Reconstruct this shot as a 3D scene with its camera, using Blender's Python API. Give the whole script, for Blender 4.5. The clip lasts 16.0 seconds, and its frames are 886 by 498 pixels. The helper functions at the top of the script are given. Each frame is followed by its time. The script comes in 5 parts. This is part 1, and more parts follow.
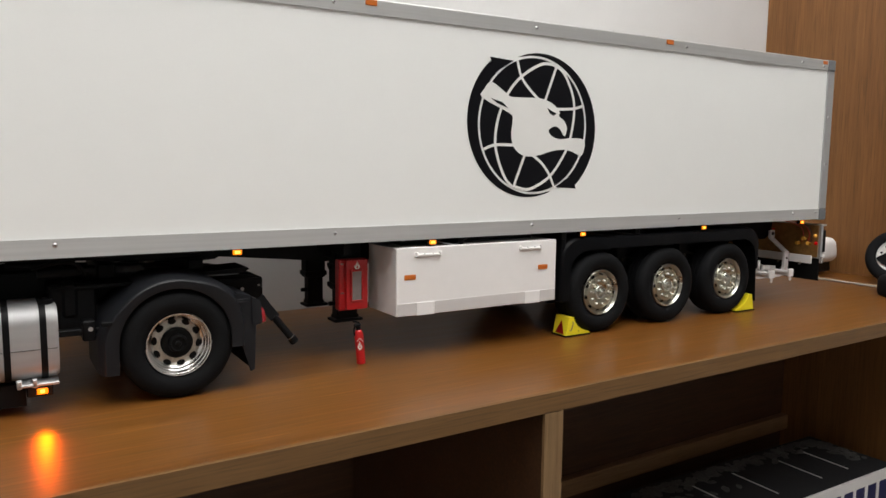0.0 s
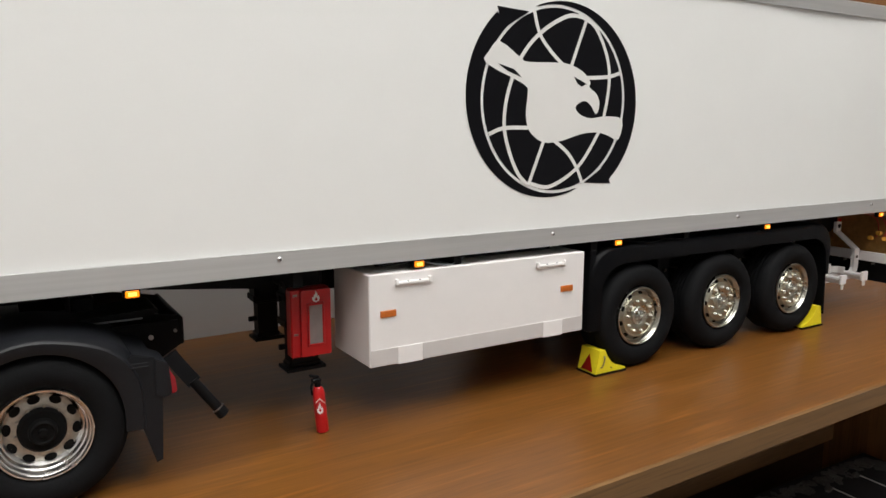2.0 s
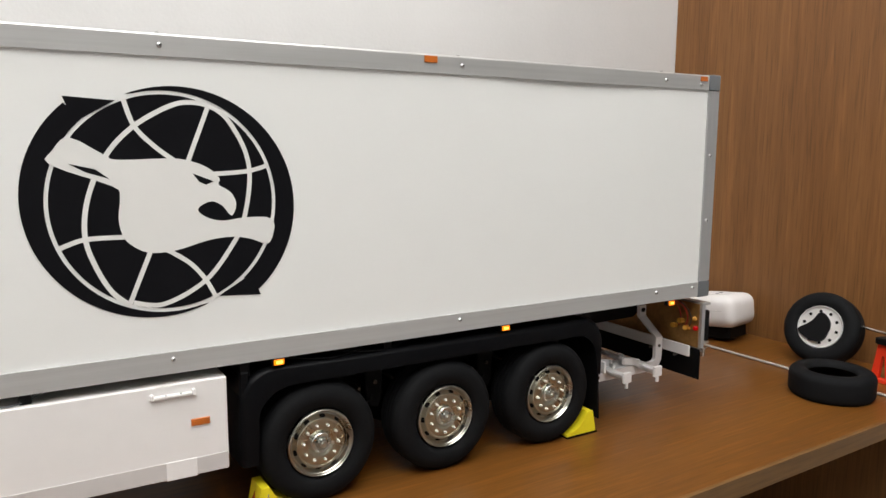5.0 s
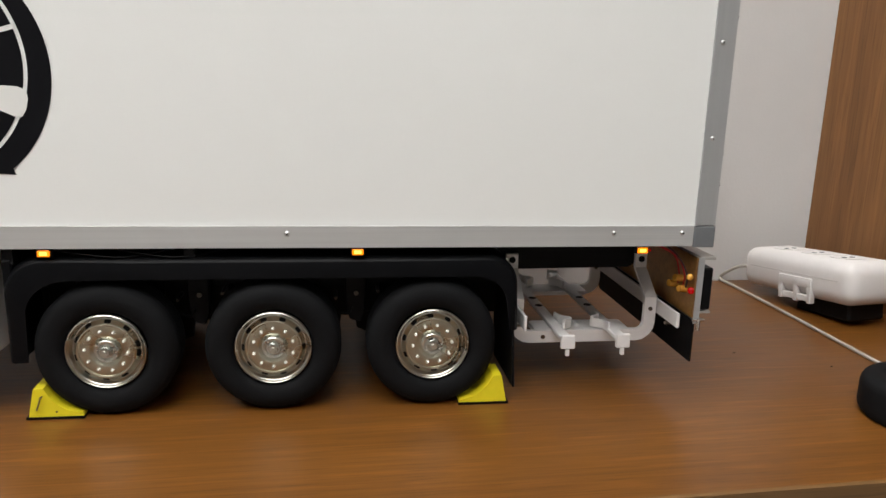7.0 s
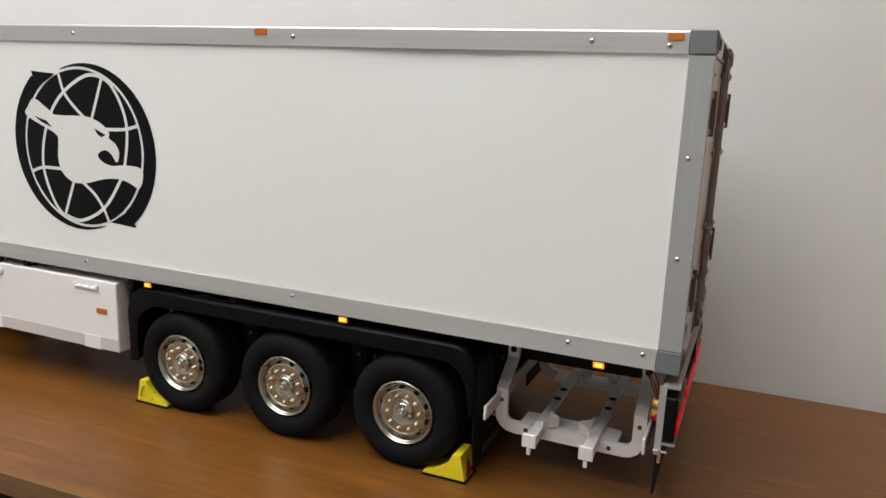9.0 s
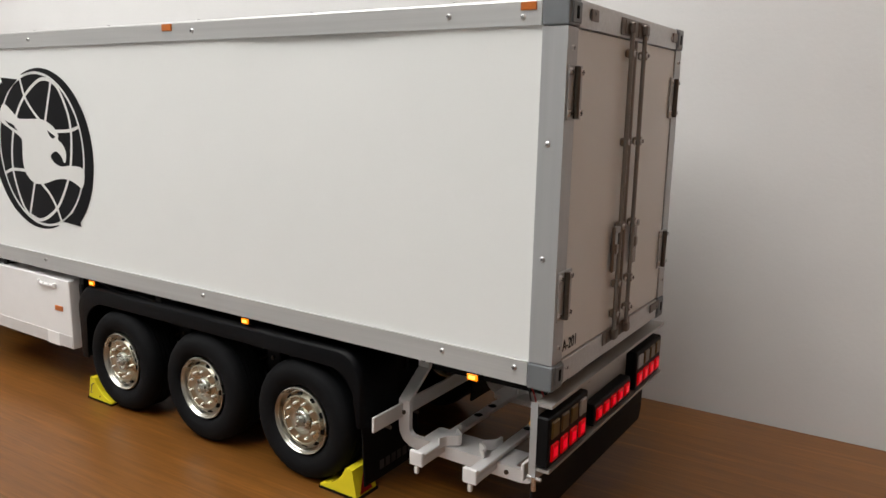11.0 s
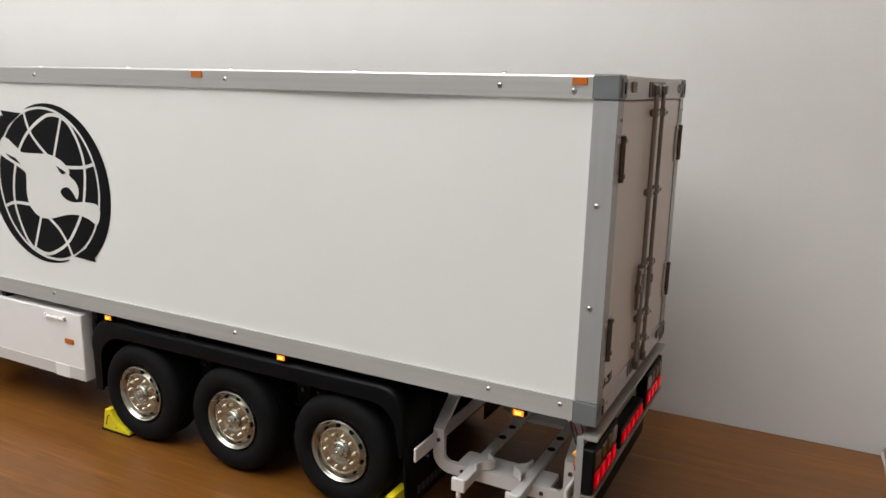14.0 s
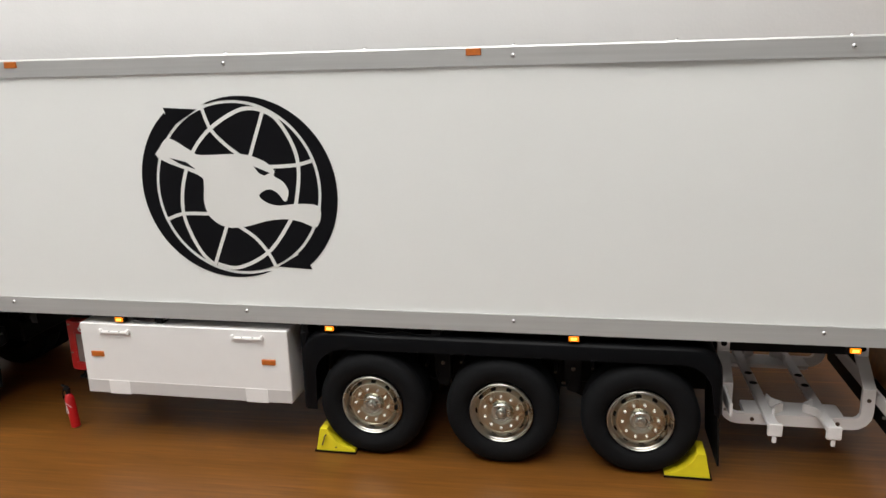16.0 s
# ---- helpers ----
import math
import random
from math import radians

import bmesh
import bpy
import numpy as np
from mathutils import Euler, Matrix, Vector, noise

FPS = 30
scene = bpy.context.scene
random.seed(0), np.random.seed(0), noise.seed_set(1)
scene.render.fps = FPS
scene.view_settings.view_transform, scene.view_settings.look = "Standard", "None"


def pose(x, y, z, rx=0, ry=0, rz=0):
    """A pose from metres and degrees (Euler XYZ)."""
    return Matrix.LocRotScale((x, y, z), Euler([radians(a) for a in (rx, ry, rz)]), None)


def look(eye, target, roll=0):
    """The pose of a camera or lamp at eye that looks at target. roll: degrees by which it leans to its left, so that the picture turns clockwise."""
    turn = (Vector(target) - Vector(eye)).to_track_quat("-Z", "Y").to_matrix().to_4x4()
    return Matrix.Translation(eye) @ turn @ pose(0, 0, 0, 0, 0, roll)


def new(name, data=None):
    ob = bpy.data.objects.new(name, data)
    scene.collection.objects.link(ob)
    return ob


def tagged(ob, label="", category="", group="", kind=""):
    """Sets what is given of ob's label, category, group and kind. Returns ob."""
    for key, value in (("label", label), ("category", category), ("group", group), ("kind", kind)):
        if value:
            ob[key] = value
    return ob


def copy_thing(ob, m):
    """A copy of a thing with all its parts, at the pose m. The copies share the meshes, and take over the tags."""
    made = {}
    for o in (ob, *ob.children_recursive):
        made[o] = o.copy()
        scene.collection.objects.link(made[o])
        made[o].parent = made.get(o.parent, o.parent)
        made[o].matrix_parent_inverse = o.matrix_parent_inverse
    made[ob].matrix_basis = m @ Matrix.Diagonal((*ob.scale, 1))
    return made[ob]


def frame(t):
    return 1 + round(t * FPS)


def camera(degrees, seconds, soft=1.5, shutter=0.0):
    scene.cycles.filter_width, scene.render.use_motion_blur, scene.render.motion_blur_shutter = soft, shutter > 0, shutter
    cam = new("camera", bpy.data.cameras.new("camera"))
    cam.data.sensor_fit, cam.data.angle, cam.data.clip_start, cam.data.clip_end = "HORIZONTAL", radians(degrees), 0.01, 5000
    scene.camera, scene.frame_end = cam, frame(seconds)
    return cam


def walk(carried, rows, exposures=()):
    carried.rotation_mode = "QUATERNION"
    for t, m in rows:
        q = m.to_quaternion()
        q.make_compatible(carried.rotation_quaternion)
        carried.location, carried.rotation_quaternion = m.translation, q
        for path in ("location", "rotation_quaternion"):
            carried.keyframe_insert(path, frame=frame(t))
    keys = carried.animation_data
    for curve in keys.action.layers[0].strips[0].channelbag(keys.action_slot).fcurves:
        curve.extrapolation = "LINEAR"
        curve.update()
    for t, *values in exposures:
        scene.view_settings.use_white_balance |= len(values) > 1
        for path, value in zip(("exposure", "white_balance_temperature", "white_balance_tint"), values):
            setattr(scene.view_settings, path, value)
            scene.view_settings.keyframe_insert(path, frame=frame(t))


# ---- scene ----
# the camera: seconds, place in metres, turn in degrees
cam = camera(61.20, 16.0)
ROWS = [
    (0, -0.9108, -0.5539, 0.1708, 83.416, -0.577, -31.482),
    (0.5, -0.8757, -0.5004, 0.1629, 83.436, -0.327, -30.679),
    (1, -0.8360, -0.4354, 0.1687, 82.216, -0.508, -30.384),
    (1.5, -0.8181, -0.4082, 0.1740, 80.960, -0.519, -30.601),
    (2, -0.8116, -0.4039, 0.1898, 80.493, -0.236, -31.502),
    (2.5, -0.8547, -0.4191, 0.2210, 79.806, -0.404, -33.636),
    (3, -0.8567, -0.4119, 0.2119, 80.516, -0.181, -36.130),
    (3.5, -0.8280, -0.3973, 0.2236, 81.471, 0.024, -37.054),
    (4, -0.7356, -0.4396, 0.2196, 82.292, -0.017, -36.024),
    (4.5, -0.6236, -0.4680, 0.1976, 82.888, -0.012, -32.813),
    (5, -0.5603, -0.4470, 0.2409, 81.912, -0.372, -31.307),
    (5.2, -0.5510, -0.4461, 0.2415, 81.060, -0.670, -30.470),
    (7.3, -0.1885, -0.4371, 0.2063, 76.310, -1.745, -3.090),
    (7.5, -0.1569, -0.4214, 0.2082, 76.071, -1.867, 0.235),
    (8, -0.0997, -0.4267, 0.2485, 76.307, -2.096, 9.305),
    (8.5, -0.0279, -0.4603, 0.2650, 77.931, -2.474, 17.804),
    (9, 0.0243, -0.4384, 0.2633, 77.953, -2.377, 23.044),
    (9.5, 0.0667, -0.3741, 0.2502, 78.250, -2.167, 26.243),
    (9.7, 0.0857, -0.3557, 0.2439, 78.279, -1.888, 27.745),
    (11.8, 0.1508, -0.3358, 0.2572, 78.919, -1.063, 33.994),
    (12, 0.1495, -0.3384, 0.2586, 78.616, -1.189, 33.843),
    (12.5, 0.1467, -0.3284, 0.2439, 78.815, -1.278, 33.364),
    (13, 0.1402, -0.3288, 0.2458, 78.243, -1.465, 32.168),
    (13.5, 0.1105, -0.3399, 0.2678, 78.098, -1.478, 30.303),
    (14, 0.0970, -0.3924, 0.2936, 77.570, -1.263, 27.471),
    (14.5, 0.0324, -0.4662, 0.3106, 77.257, -0.611, 23.308),
    (15, -0.0363, -0.5033, 0.3014, 76.308, 0.139, 18.512),
    (15.5, -0.1130, -0.4995, 0.2929, 75.931, 1.000, 14.532),
    (16, -0.2250, -0.4946, 0.2934, 75.670, 1.515, 10.709),
]
walk(cam, [(t, pose(x, y, z, rx, ry, rz)) for t, x, y, z, rx, ry, rz in ROWS],
     [(0.0, -0.31), (1.0, -0.25), (2.0, -0.22), (5.0, -0.18), (7.3, -0.18), (8.5, -0.28), (9.5, -0.26), (12.5, -0.20), (14.5, -0.30), (16.0, -0.29)])

# ---- light, world ----
world = bpy.data.worlds.new("room_air")
scene.world = world
world.use_nodes = True
world.node_tree.nodes["Background"].inputs[0].default_value = (0.9, 0.95, 1.0, 1)
world.node_tree.nodes["Background"].inputs[1].default_value = 0.02


def area_lamp(name, at, aim, sx, sy, watts, colour):
    d = bpy.data.lights.new(name, "AREA")
    d.shape, d.size, d.size_y, d.energy, d.color = "RECTANGLE", sx, sy, watts, colour
    ob = new(name, d)
    ob.matrix_world = look(at, aim)
    return ob


CEIL = 1.62
LX0, LY0 = -0.70, -0.67
area_lamp("ceiling_lamp_light", (LX0, LY0, CEIL - 0.07), (LX0, LY0 + 0.0001, 0), 1.6, 1.6, 18.4, (1.0, 0.985, 0.96))

step = bpy.data.lights.new("step_lamp_light", "POINT")
step.energy, step.color, step.shadow_soft_size = 0.008, (1.0, 0.2, 0.0), 0.005
new("step_lamp_light", step).location = (-0.8836, -0.0125, 0.0125)

beam = bpy.data.lights.new("step_lamp_beam", "SPOT")
beam.energy, beam.color, beam.shadow_soft_size, beam.spot_size, beam.spot_blend = 0.21, (1.0, 0.095, 0.0), 0.004, radians(52), 0.9
ob = new("step_lamp_beam", beam)
ob.matrix_world = look((-0.8836, -0.0078, 0.0177), (-0.8905, -0.135, 0.0)) @ Matrix.Diagonal((1.15, 1, 1, 1))

# ---- materials ----
def mat(name, colour, rough=0.5, metal=0.0, spec=0.5, coat=0.0, vary=0.12, scale=60.0, bump=0.0, bump_scale=400.0,
        rough_vary=0.1, stretch=(1, 1, 1), emit=0.0, emit_colour=None, random_tint=0.0):
    """A surface with colour variation at two scales, uneven gloss and fine relief."""
    m = bpy.data.materials.new(name)
    m.use_nodes = True
    nt = m.node_tree
    n, ln = nt.nodes, nt.links
    b = n["Principled BSDF"]
    tc = n.new("ShaderNodeTexCoord")
    mp = n.new("ShaderNodeMapping")
    mp.inputs["Scale"].default_value = stretch
    ln.new(tc.outputs["Object"], mp.inputs["Vector"])
    n1, n2 = n.new("ShaderNodeTexNoise"), n.new("ShaderNodeTexNoise")
    n1.inputs["Scale"].default_value, n1.inputs["Detail"].default_value = scale * 0.2, 4
    n2.inputs["Scale"].default_value, n2.inputs["Detail"].default_value = scale * 2.5, 6
    for q in (n1, n2):
        ln.new(mp.outputs[0], q.inputs["Vector"])
    mx = n.new("ShaderNodeMath")
    mx.operation = "ADD"
    ln.new(n1.outputs["Fac"], mx.inputs[0])
    ln.new(n2.outputs["Fac"], mx.inputs[1])
    rg = n.new("ShaderNodeMapRange")
    rg.inputs["From Min"].default_value, rg.inputs["From Max"].default_value = 0.6, 1.4
    rg.inputs["To Min"].default_value, rg.inputs["To Max"].default_value = 1 - vary, 1 + vary
    ln.new(mx.outputs[0], rg.inputs["Value"])
    hsv = n.new("ShaderNodeHueSaturation")
    hsv.inputs["Color"].default_value = (*colour, 1)
    ln.new(rg.outputs[0], hsv.inputs["Value"])
    ln.new(hsv.outputs[0], b.inputs["Base Color"])
    rr = n.new("ShaderNodeMapRange")
    rr.inputs["To Min"].default_value = max(0.02, rough * (1 - rough_vary * 2))
    rr.inputs["To Max"].default_value = min(1.0, rough * (1 + rough_vary * 2))
    ln.new(n1.outputs["Fac"], rr.inputs["Value"])
    ln.new(rr.outputs[0], b.inputs["Roughness"])
    b.inputs["Metallic"].default_value = metal
    b.inputs["Specular IOR Level"].default_value = spec
    b.inputs["Coat Weight"].default_value = coat
    b.inputs["Coat Roughness"].default_value = 0.12
    if bump:
        n3 = n.new("ShaderNodeTexNoise")
        n3.inputs["Scale"].default_value, n3.inputs["Detail"].default_value = bump_scale, 3
        ln.new(mp.outputs[0], n3.inputs["Vector"])
        bp = n.new("ShaderNodeBump")
        bp.inputs["Strength"].default_value, bp.inputs["Distance"].default_value = bump, 0.0006
        ln.new(n3.outputs["Fac"], bp.inputs["Height"])
        ln.new(bp.outputs[0], b.inputs["Normal"])
    if emit:
        b.inputs["Emission Color"].default_value = (*(emit_colour or colour), 1)
        b.inputs["Emission Strength"].default_value = emit
    return m


def wood(name, dark, light, along, rough=0.34, fine=1.0, lines=0.15, sheen=0.33):
    """Veneer: long streaks along one axis, pores and a slow change of tone."""
    m = bpy.data.materials.new(name)
    m.use_nodes = True
    nt = m.node_tree
    n, ln = nt.nodes, nt.links
    b = n["Principled BSDF"]
    tc = n.new("ShaderNodeTexCoord")
    stretches = {"x": (1.2, 34, 34), "y": (34, 1.2, 34), "z": (34, 34, 1.2)}[along]

    def streak(scale, detail, k, distort):
        mp = n.new("ShaderNodeMapping")
        mp.inputs["Scale"].default_value = [s if s > 2 else s * k for s in stretches]
        ln.new(tc.outputs["Object"], mp.inputs["Vector"])
        q = n.new("ShaderNodeTexNoise")
        q.inputs["Scale"].default_value, q.inputs["Detail"].default_value = scale, detail
        q.inputs["Distortion"].default_value = distort
        ln.new(mp.outputs[0], q.inputs["Vector"])
        return q.outputs["Fac"]

    wide, narrow, pores = streak(0.55, 3, 1.0, 0.6), streak(2.4 * fine, 5, 1.0, 0.3), streak(11 * fine, 5, 0.9, 0.0)
    ramp = n.new("ShaderNodeValToRGB")
    ramp.color_ramp.elements[0].position, ramp.color_ramp.elements[1].position = 0.3, 0.72
    ramp.color_ramp.elements[0].color, ramp.color_ramp.elements[1].color = (*dark, 1), (*light, 1)
    add = n.new("ShaderNodeMix")
    add.inputs["Factor"].default_value = 0.5
    ln.new(wide, add.inputs["A"])
    ln.new(narrow, add.inputs["B"])
    add2 = n.new("ShaderNodeMix")
    add2.inputs["Factor"].default_value = 0.42
    ln.new(add.outputs["Result"], add2.inputs["A"])
    ln.new(pores, add2.inputs["B"])
    ln.new(add2.outputs["Result"], ramp.inputs["Fac"])
    dash = n.new("ShaderNodeMapRange")
    dash.inputs["From Min"].default_value, dash.inputs["From Max"].default_value = 0.52, 0.66
    dash.inputs["To Min"].default_value, dash.inputs["To Max"].default_value = 1.05, 0.8
    ln.new(streak(26 * fine, 3, 1.0, 0.0), dash.inputs["Value"])
    pale = n.new("ShaderNodeMapRange")
    pale.inputs["From Min"].default_value, pale.inputs["From Max"].default_value = 0.54, 0.70
    pale.inputs["To Min"].default_value, pale.inputs["To Max"].default_value = 0.94, 1.0 + lines
    ln.new(streak(6.5 * fine, 4, 1.6, 0.4), pale.inputs["Value"])
    both = n.new("ShaderNodeMath")
    both.operation = "MULTIPLY"
    ln.new(dash.outputs[0], both.inputs[0])
    ln.new(pale.outputs[0], both.inputs[1])
    hsv = n.new("ShaderNodeHueSaturation")
    ln.new(ramp.outputs["Color"], hsv.inputs["Color"])
    ln.new(both.outputs[0], hsv.inputs["Value"])
    ln.new(hsv.outputs[0], b.inputs["Base Color"])
    rr = n.new("ShaderNodeMapRange")
    rr.inputs["To Min"].default_value, rr.inputs["To Max"].default_value = rough * 0.8, rough * 1.25
    ln.new(narrow, rr.inputs["Value"])
    ln.new(rr.outputs[0], b.inputs["Roughness"])
    bp = n.new("ShaderNodeBump")
    bp.inputs["Strength"].default_value, bp.inputs["Distance"].default_value = 0.12, 0.0004
    ln.new(pores, bp.inputs["Height"])
    ln.new(bp.outputs[0], b.inputs["Normal"])
    b.inputs["Specular IOR Level"].default_value = sheen
    return m


def glow(name, colour, strength, base=0.3):
    m = mat(name, [c * base for c in colour], 0.25, spec=0.18, vary=0.05)
    b = m.node_tree.nodes["Principled BSDF"]
    b.inputs["Emission Color"].default_value = (*colour, 1)
    b.inputs["Emission Strength"].default_value = strength
    return m


M = {
    "table": wood("table_veneer", (0.086, 0.0305, 0.0052), (0.207, 0.083, 0.0158), "x", 0.32, 1.0, 0.30, 0.45),
    "side": wood("side_veneer", (0.135, 0.057, 0.018), (0.245, 0.114, 0.04), "z", 0.4, 0.6),
    # the unit's veneer with the compartment's shade mixed into its colour
    "inner": wood("shaded_veneer", (0.040, 0.0175, 0.0072), (0.088, 0.04, 0.0176), "x", 0.5),
    "edge": wood("edge_band", (0.11, 0.056, 0.019), (0.19, 0.1, 0.036), "x", 0.45, 0.8),
    "edge_v": wood("edge_band_upright", (0.16, 0.092, 0.042), (0.26, 0.16, 0.075), "z", 0.45, 0.8),
    "wall": mat("wall_paint", (0.625, 0.62, 0.615), 0.75, vary=0.03, scale=8, bump=0.25, bump_scale=350),
    "ceiling": mat("ceiling_paint", (0.78, 0.77, 0.75), 0.9, vary=0.03, scale=6),
    "floor": mat("floor_tile", (0.34, 0.325, 0.30), 0.4, vary=0.1, scale=8),
    "panel": mat("white_panel", (0.79, 0.795, 0.78), 0.34, vary=0.012, scale=14, rough_vary=0.0),
    "alu": mat("brushed_aluminium", (0.565, 0.565, 0.56), 0.42, metal=0.6, vary=0.12, scale=160, stretch=(0.012, 1, 1), bump=0.08, bump_scale=900),
    "alu_v": mat("brushed_aluminium_upright", (0.45, 0.455, 0.46), 0.45, metal=0.55, vary=0.07, scale=120, stretch=(1, 1, 0.04)),
    "grey": mat("grey_plastic", (0.15, 0.16, 0.17), 0.45, vary=0.06),
    "door": mat("door_panel", (0.7, 0.69, 0.66), 0.35, vary=0.02, scale=14),
    "steel": mat("stainless_steel", (0.26, 0.235, 0.21), 0.3, metal=1.0, vary=0.12, scale=200, stretch=(1, 1, 0.1)),
    "screw": mat("screw_steel", (0.6, 0.6, 0.6), 0.3, metal=1.0, vary=0.05),
    "nut": mat("bright_wheel_nut", (0.85, 0.84, 0.78), 0.25, metal=0.4, vary=0.05),
    "plate": mat("brown_tinted_plate", (0.17, 0.135, 0.115), 0.4, metal=0.6, vary=0.15, scale=200),
    "bumper": mat("dull_bumper_aluminium", (0.42, 0.405, 0.385), 0.42, metal=0.5, vary=0.1, scale=120, stretch=(1, 0.05, 1)),
    "slot": mat("screw_slot", (0.03, 0.03, 0.03), 0.6),
    "black": mat("black_plastic", (0.004, 0.004, 0.0045), 0.5, spec=0.12, vary=0.25, scale=40, bump=0.1, bump_scale=700),
    "fender": mat("black_fender_plastic", (0.0028, 0.0031, 0.0040), 0.38, spec=0.11, vary=0.2, scale=40, bump=0.25, bump_scale=1500),
    "rubber": mat("tyre_rubber", (0.0068, 0.0072, 0.0080), 0.72, spec=0.1, vary=0.2, scale=80, bump=0.2, bump_scale=900),
    "flap": mat("rubber_flap", (0.004, 0.004, 0.0045), 0.6, spec=0.12, vary=0.2),
    "chrome": mat("plated_rim", (0.50, 0.49, 0.44), 0.28, metal=1.0, vary=0.06, scale=150),
    "rim_disc": mat("wheel_disc", (0.47, 0.455, 0.365), 0.28, metal=1.0, vary=0.1, scale=150),
    "hub": mat("hub_steel", (0.56, 0.57, 0.53), 0.28, metal=0.95, vary=0.3, scale=400, bump=0.35, bump_scale=900),
    "hinge": mat("dark_hinge_steel", (0.1, 0.082, 0.066), 0.3, metal=0.85, vary=0.2, scale=200),
    "guard": mat("dark_grey_guard_plastic", (0.009, 0.0098, 0.012), 0.45, spec=0.25, vary=0.15, scale=40, bump=0.2, bump_scale=1500),
    "chrome2": mat("polished_rim", (0.74, 0.73, 0.72), 0.27, metal=1.0, vary=0.05, scale=150),
    "tarnish": mat("dull_rim_disc", (0.46, 0.435, 0.385), 0.38, metal=0.85, vary=0.3, scale=220, bump=0.2, bump_scale=600),
    "dark": mat("dark_recess", (0.005, 0.005, 0.005), 0.7, spec=0.1),
    "white": mat("white_plastic", (0.72, 0.7, 0.69), 0.45, vary=0.03, scale=40, bump=0.08, bump_scale=500),
    "bin": mat("white_styrene", (0.80, 0.785, 0.775), 0.42, vary=0.025, scale=30),
    "bin_band": mat("grey_white_strip", (0.57, 0.55, 0.54), 0.5, vary=0.04, scale=30),
    "decal": mat("black_vinyl", (0.005, 0.005, 0.0065), 0.45, spec=0.1, vary=0.15, scale=30),
    "vinyl": mat("white_vinyl", (0.74, 0.735, 0.715), 0.35, vary=0.02, scale=30),
    "red": mat("red_plastic", (0.44, 0.008, 0.010), 0.32, vary=0.08, scale=60),
    "red_dark": mat("red_lens_off", (0.25, 0.01, 0.015), 0.2, vary=0.05),
    "window": mat("clear_grey_window", (0.22, 0.185, 0.178), 0.2, vary=0.15, scale=60),
    "yellow": mat("yellow_paint", (0.78, 0.66, 0.02), 0.4, vary=0.06, scale=60),
    "marker": mat("amber_reflector", (0.5, 0.13, 0.015), 0.3, vary=0.3, scale=500),
    "tank": mat("brushed_tank", (0.37, 0.37, 0.37), 0.58, metal=0.6, vary=0.08, scale=120, stretch=(0.05, 1, 1)),
    "spare_rim": mat("bright_plated_rim", (0.86, 0.85, 0.84), 0.3, metal=0.55, vary=0.06, scale=150),
    "orange": mat("orange_red_plastic", (0.75, 0.04, 0.012), 0.4, vary=0.06, scale=60),
    "cable": mat("white_cable", (0.38, 0.355, 0.31), 0.5, vary=0.05),
    "lettering": mat("faint_grey_lettering", (0.035, 0.035, 0.036), 0.6),
    "bulb": mat("amber_bulb", (0.6, 0.3, 0.05), 0.2, vary=0.2, scale=300),
    "navy": mat("navy_print", (0.015, 0.02, 0.09), 0.5),
    "asphalt": mat("model_asphalt", (0.012, 0.012, 0.014), 0.9, vary=0.3, scale=80, bump=0.4),
    "moss": mat("model_scatter", (0.085, 0.085, 0.082), 0.95, vary=0.7, scale=160, bump=0.5),
    "amber_on": glow("amber_lamp_lit", (1.0, 0.235, 0.003), 1.9),
    "amber_rear": mat("amber_lens_unlit", (0.1, 0.06, 0.014), 0.3, vary=0.25, scale=400),
    "red_on": glow("red_lens_lit", (1.0, 0.0, 0.006), 0.30, 0.08),
    "red_core": glow("red_lens_core", (1.0, 0.0, 0.02), 0.75, 0.08),
    "amber_low": glow("amber_step_lamp_lit", (1.0, 0.2, 0.004), 2.6),
    "side_core": glow("side_lamp_core", (1.0, 0.5, 0.08), 2.6),
    "batten": wood("batten_wood", (0.2, 0.11, 0.05), (0.3, 0.17, 0.08), "x", 0.5),
    "clear": mat("clear_lens", (0.35, 0.34, 0.33), 0.2, vary=0.1, scale=300),
    "lamp": glow("lamp_diffuser", (1.0, 0.985, 0.96), 5.0, 0.8),
    "bumper_in": mat("amber_brown_film", (0.36, 0.19, 0.06), 0.3, metal=0.5, vary=0.4, scale=80),
}


# ---- building helpers ----
def part(name, bm, material, parent=None, label="", smooth=False):
    bmesh.ops.recalc_face_normals(bm, faces=bm.faces)
    me = bpy.data.meshes.new(name)
    bm.to_mesh(me)
    bm.free()
    if material:
        me.materials.append(material)
    if smooth:
        me.polygons.foreach_set("use_smooth", [True] * len(me.polygons))
        me.set_sharp_from_angle(angle=radians(38))
    ob = new(name, me)
    if parent is not None:
        ob.parent = parent
    if label:
        tagged(ob, label)
    return ob


def holder(name, label, category, kind="", group=""):
    return tagged(new(name), label, category, group, kind)


def shared(name, like, parent, at):
    """One more piece on the same mesh."""
    ob = new(name, like.data)
    ob.parent = parent
    ob.matrix_basis = at if isinstance(at, Matrix) else Matrix.Translation(at)
    return ob


def box(bm, x0, x1, y0, y1, z0, z1, bevel=0.0, seg=2, m=None):
    r = bmesh.ops.create_cube(bm, size=1.0, matrix=Matrix.Translation(((x0 + x1) / 2, (y0 + y1) / 2, (z0 + z1) / 2)) @ Matrix.Diagonal((x1 - x0, y1 - y0, z1 - z0, 1)))
    vs = r["verts"]
    if m is not None:
        bmesh.ops.transform(bm, matrix=m, verts=vs)
    if bevel:
        es = list({e for v in vs for e in v.link_edges})
        bmesh.ops.bevel(bm, geom=es, offset=bevel, segments=seg, profile=0.5, affect="EDGES")
    return bm


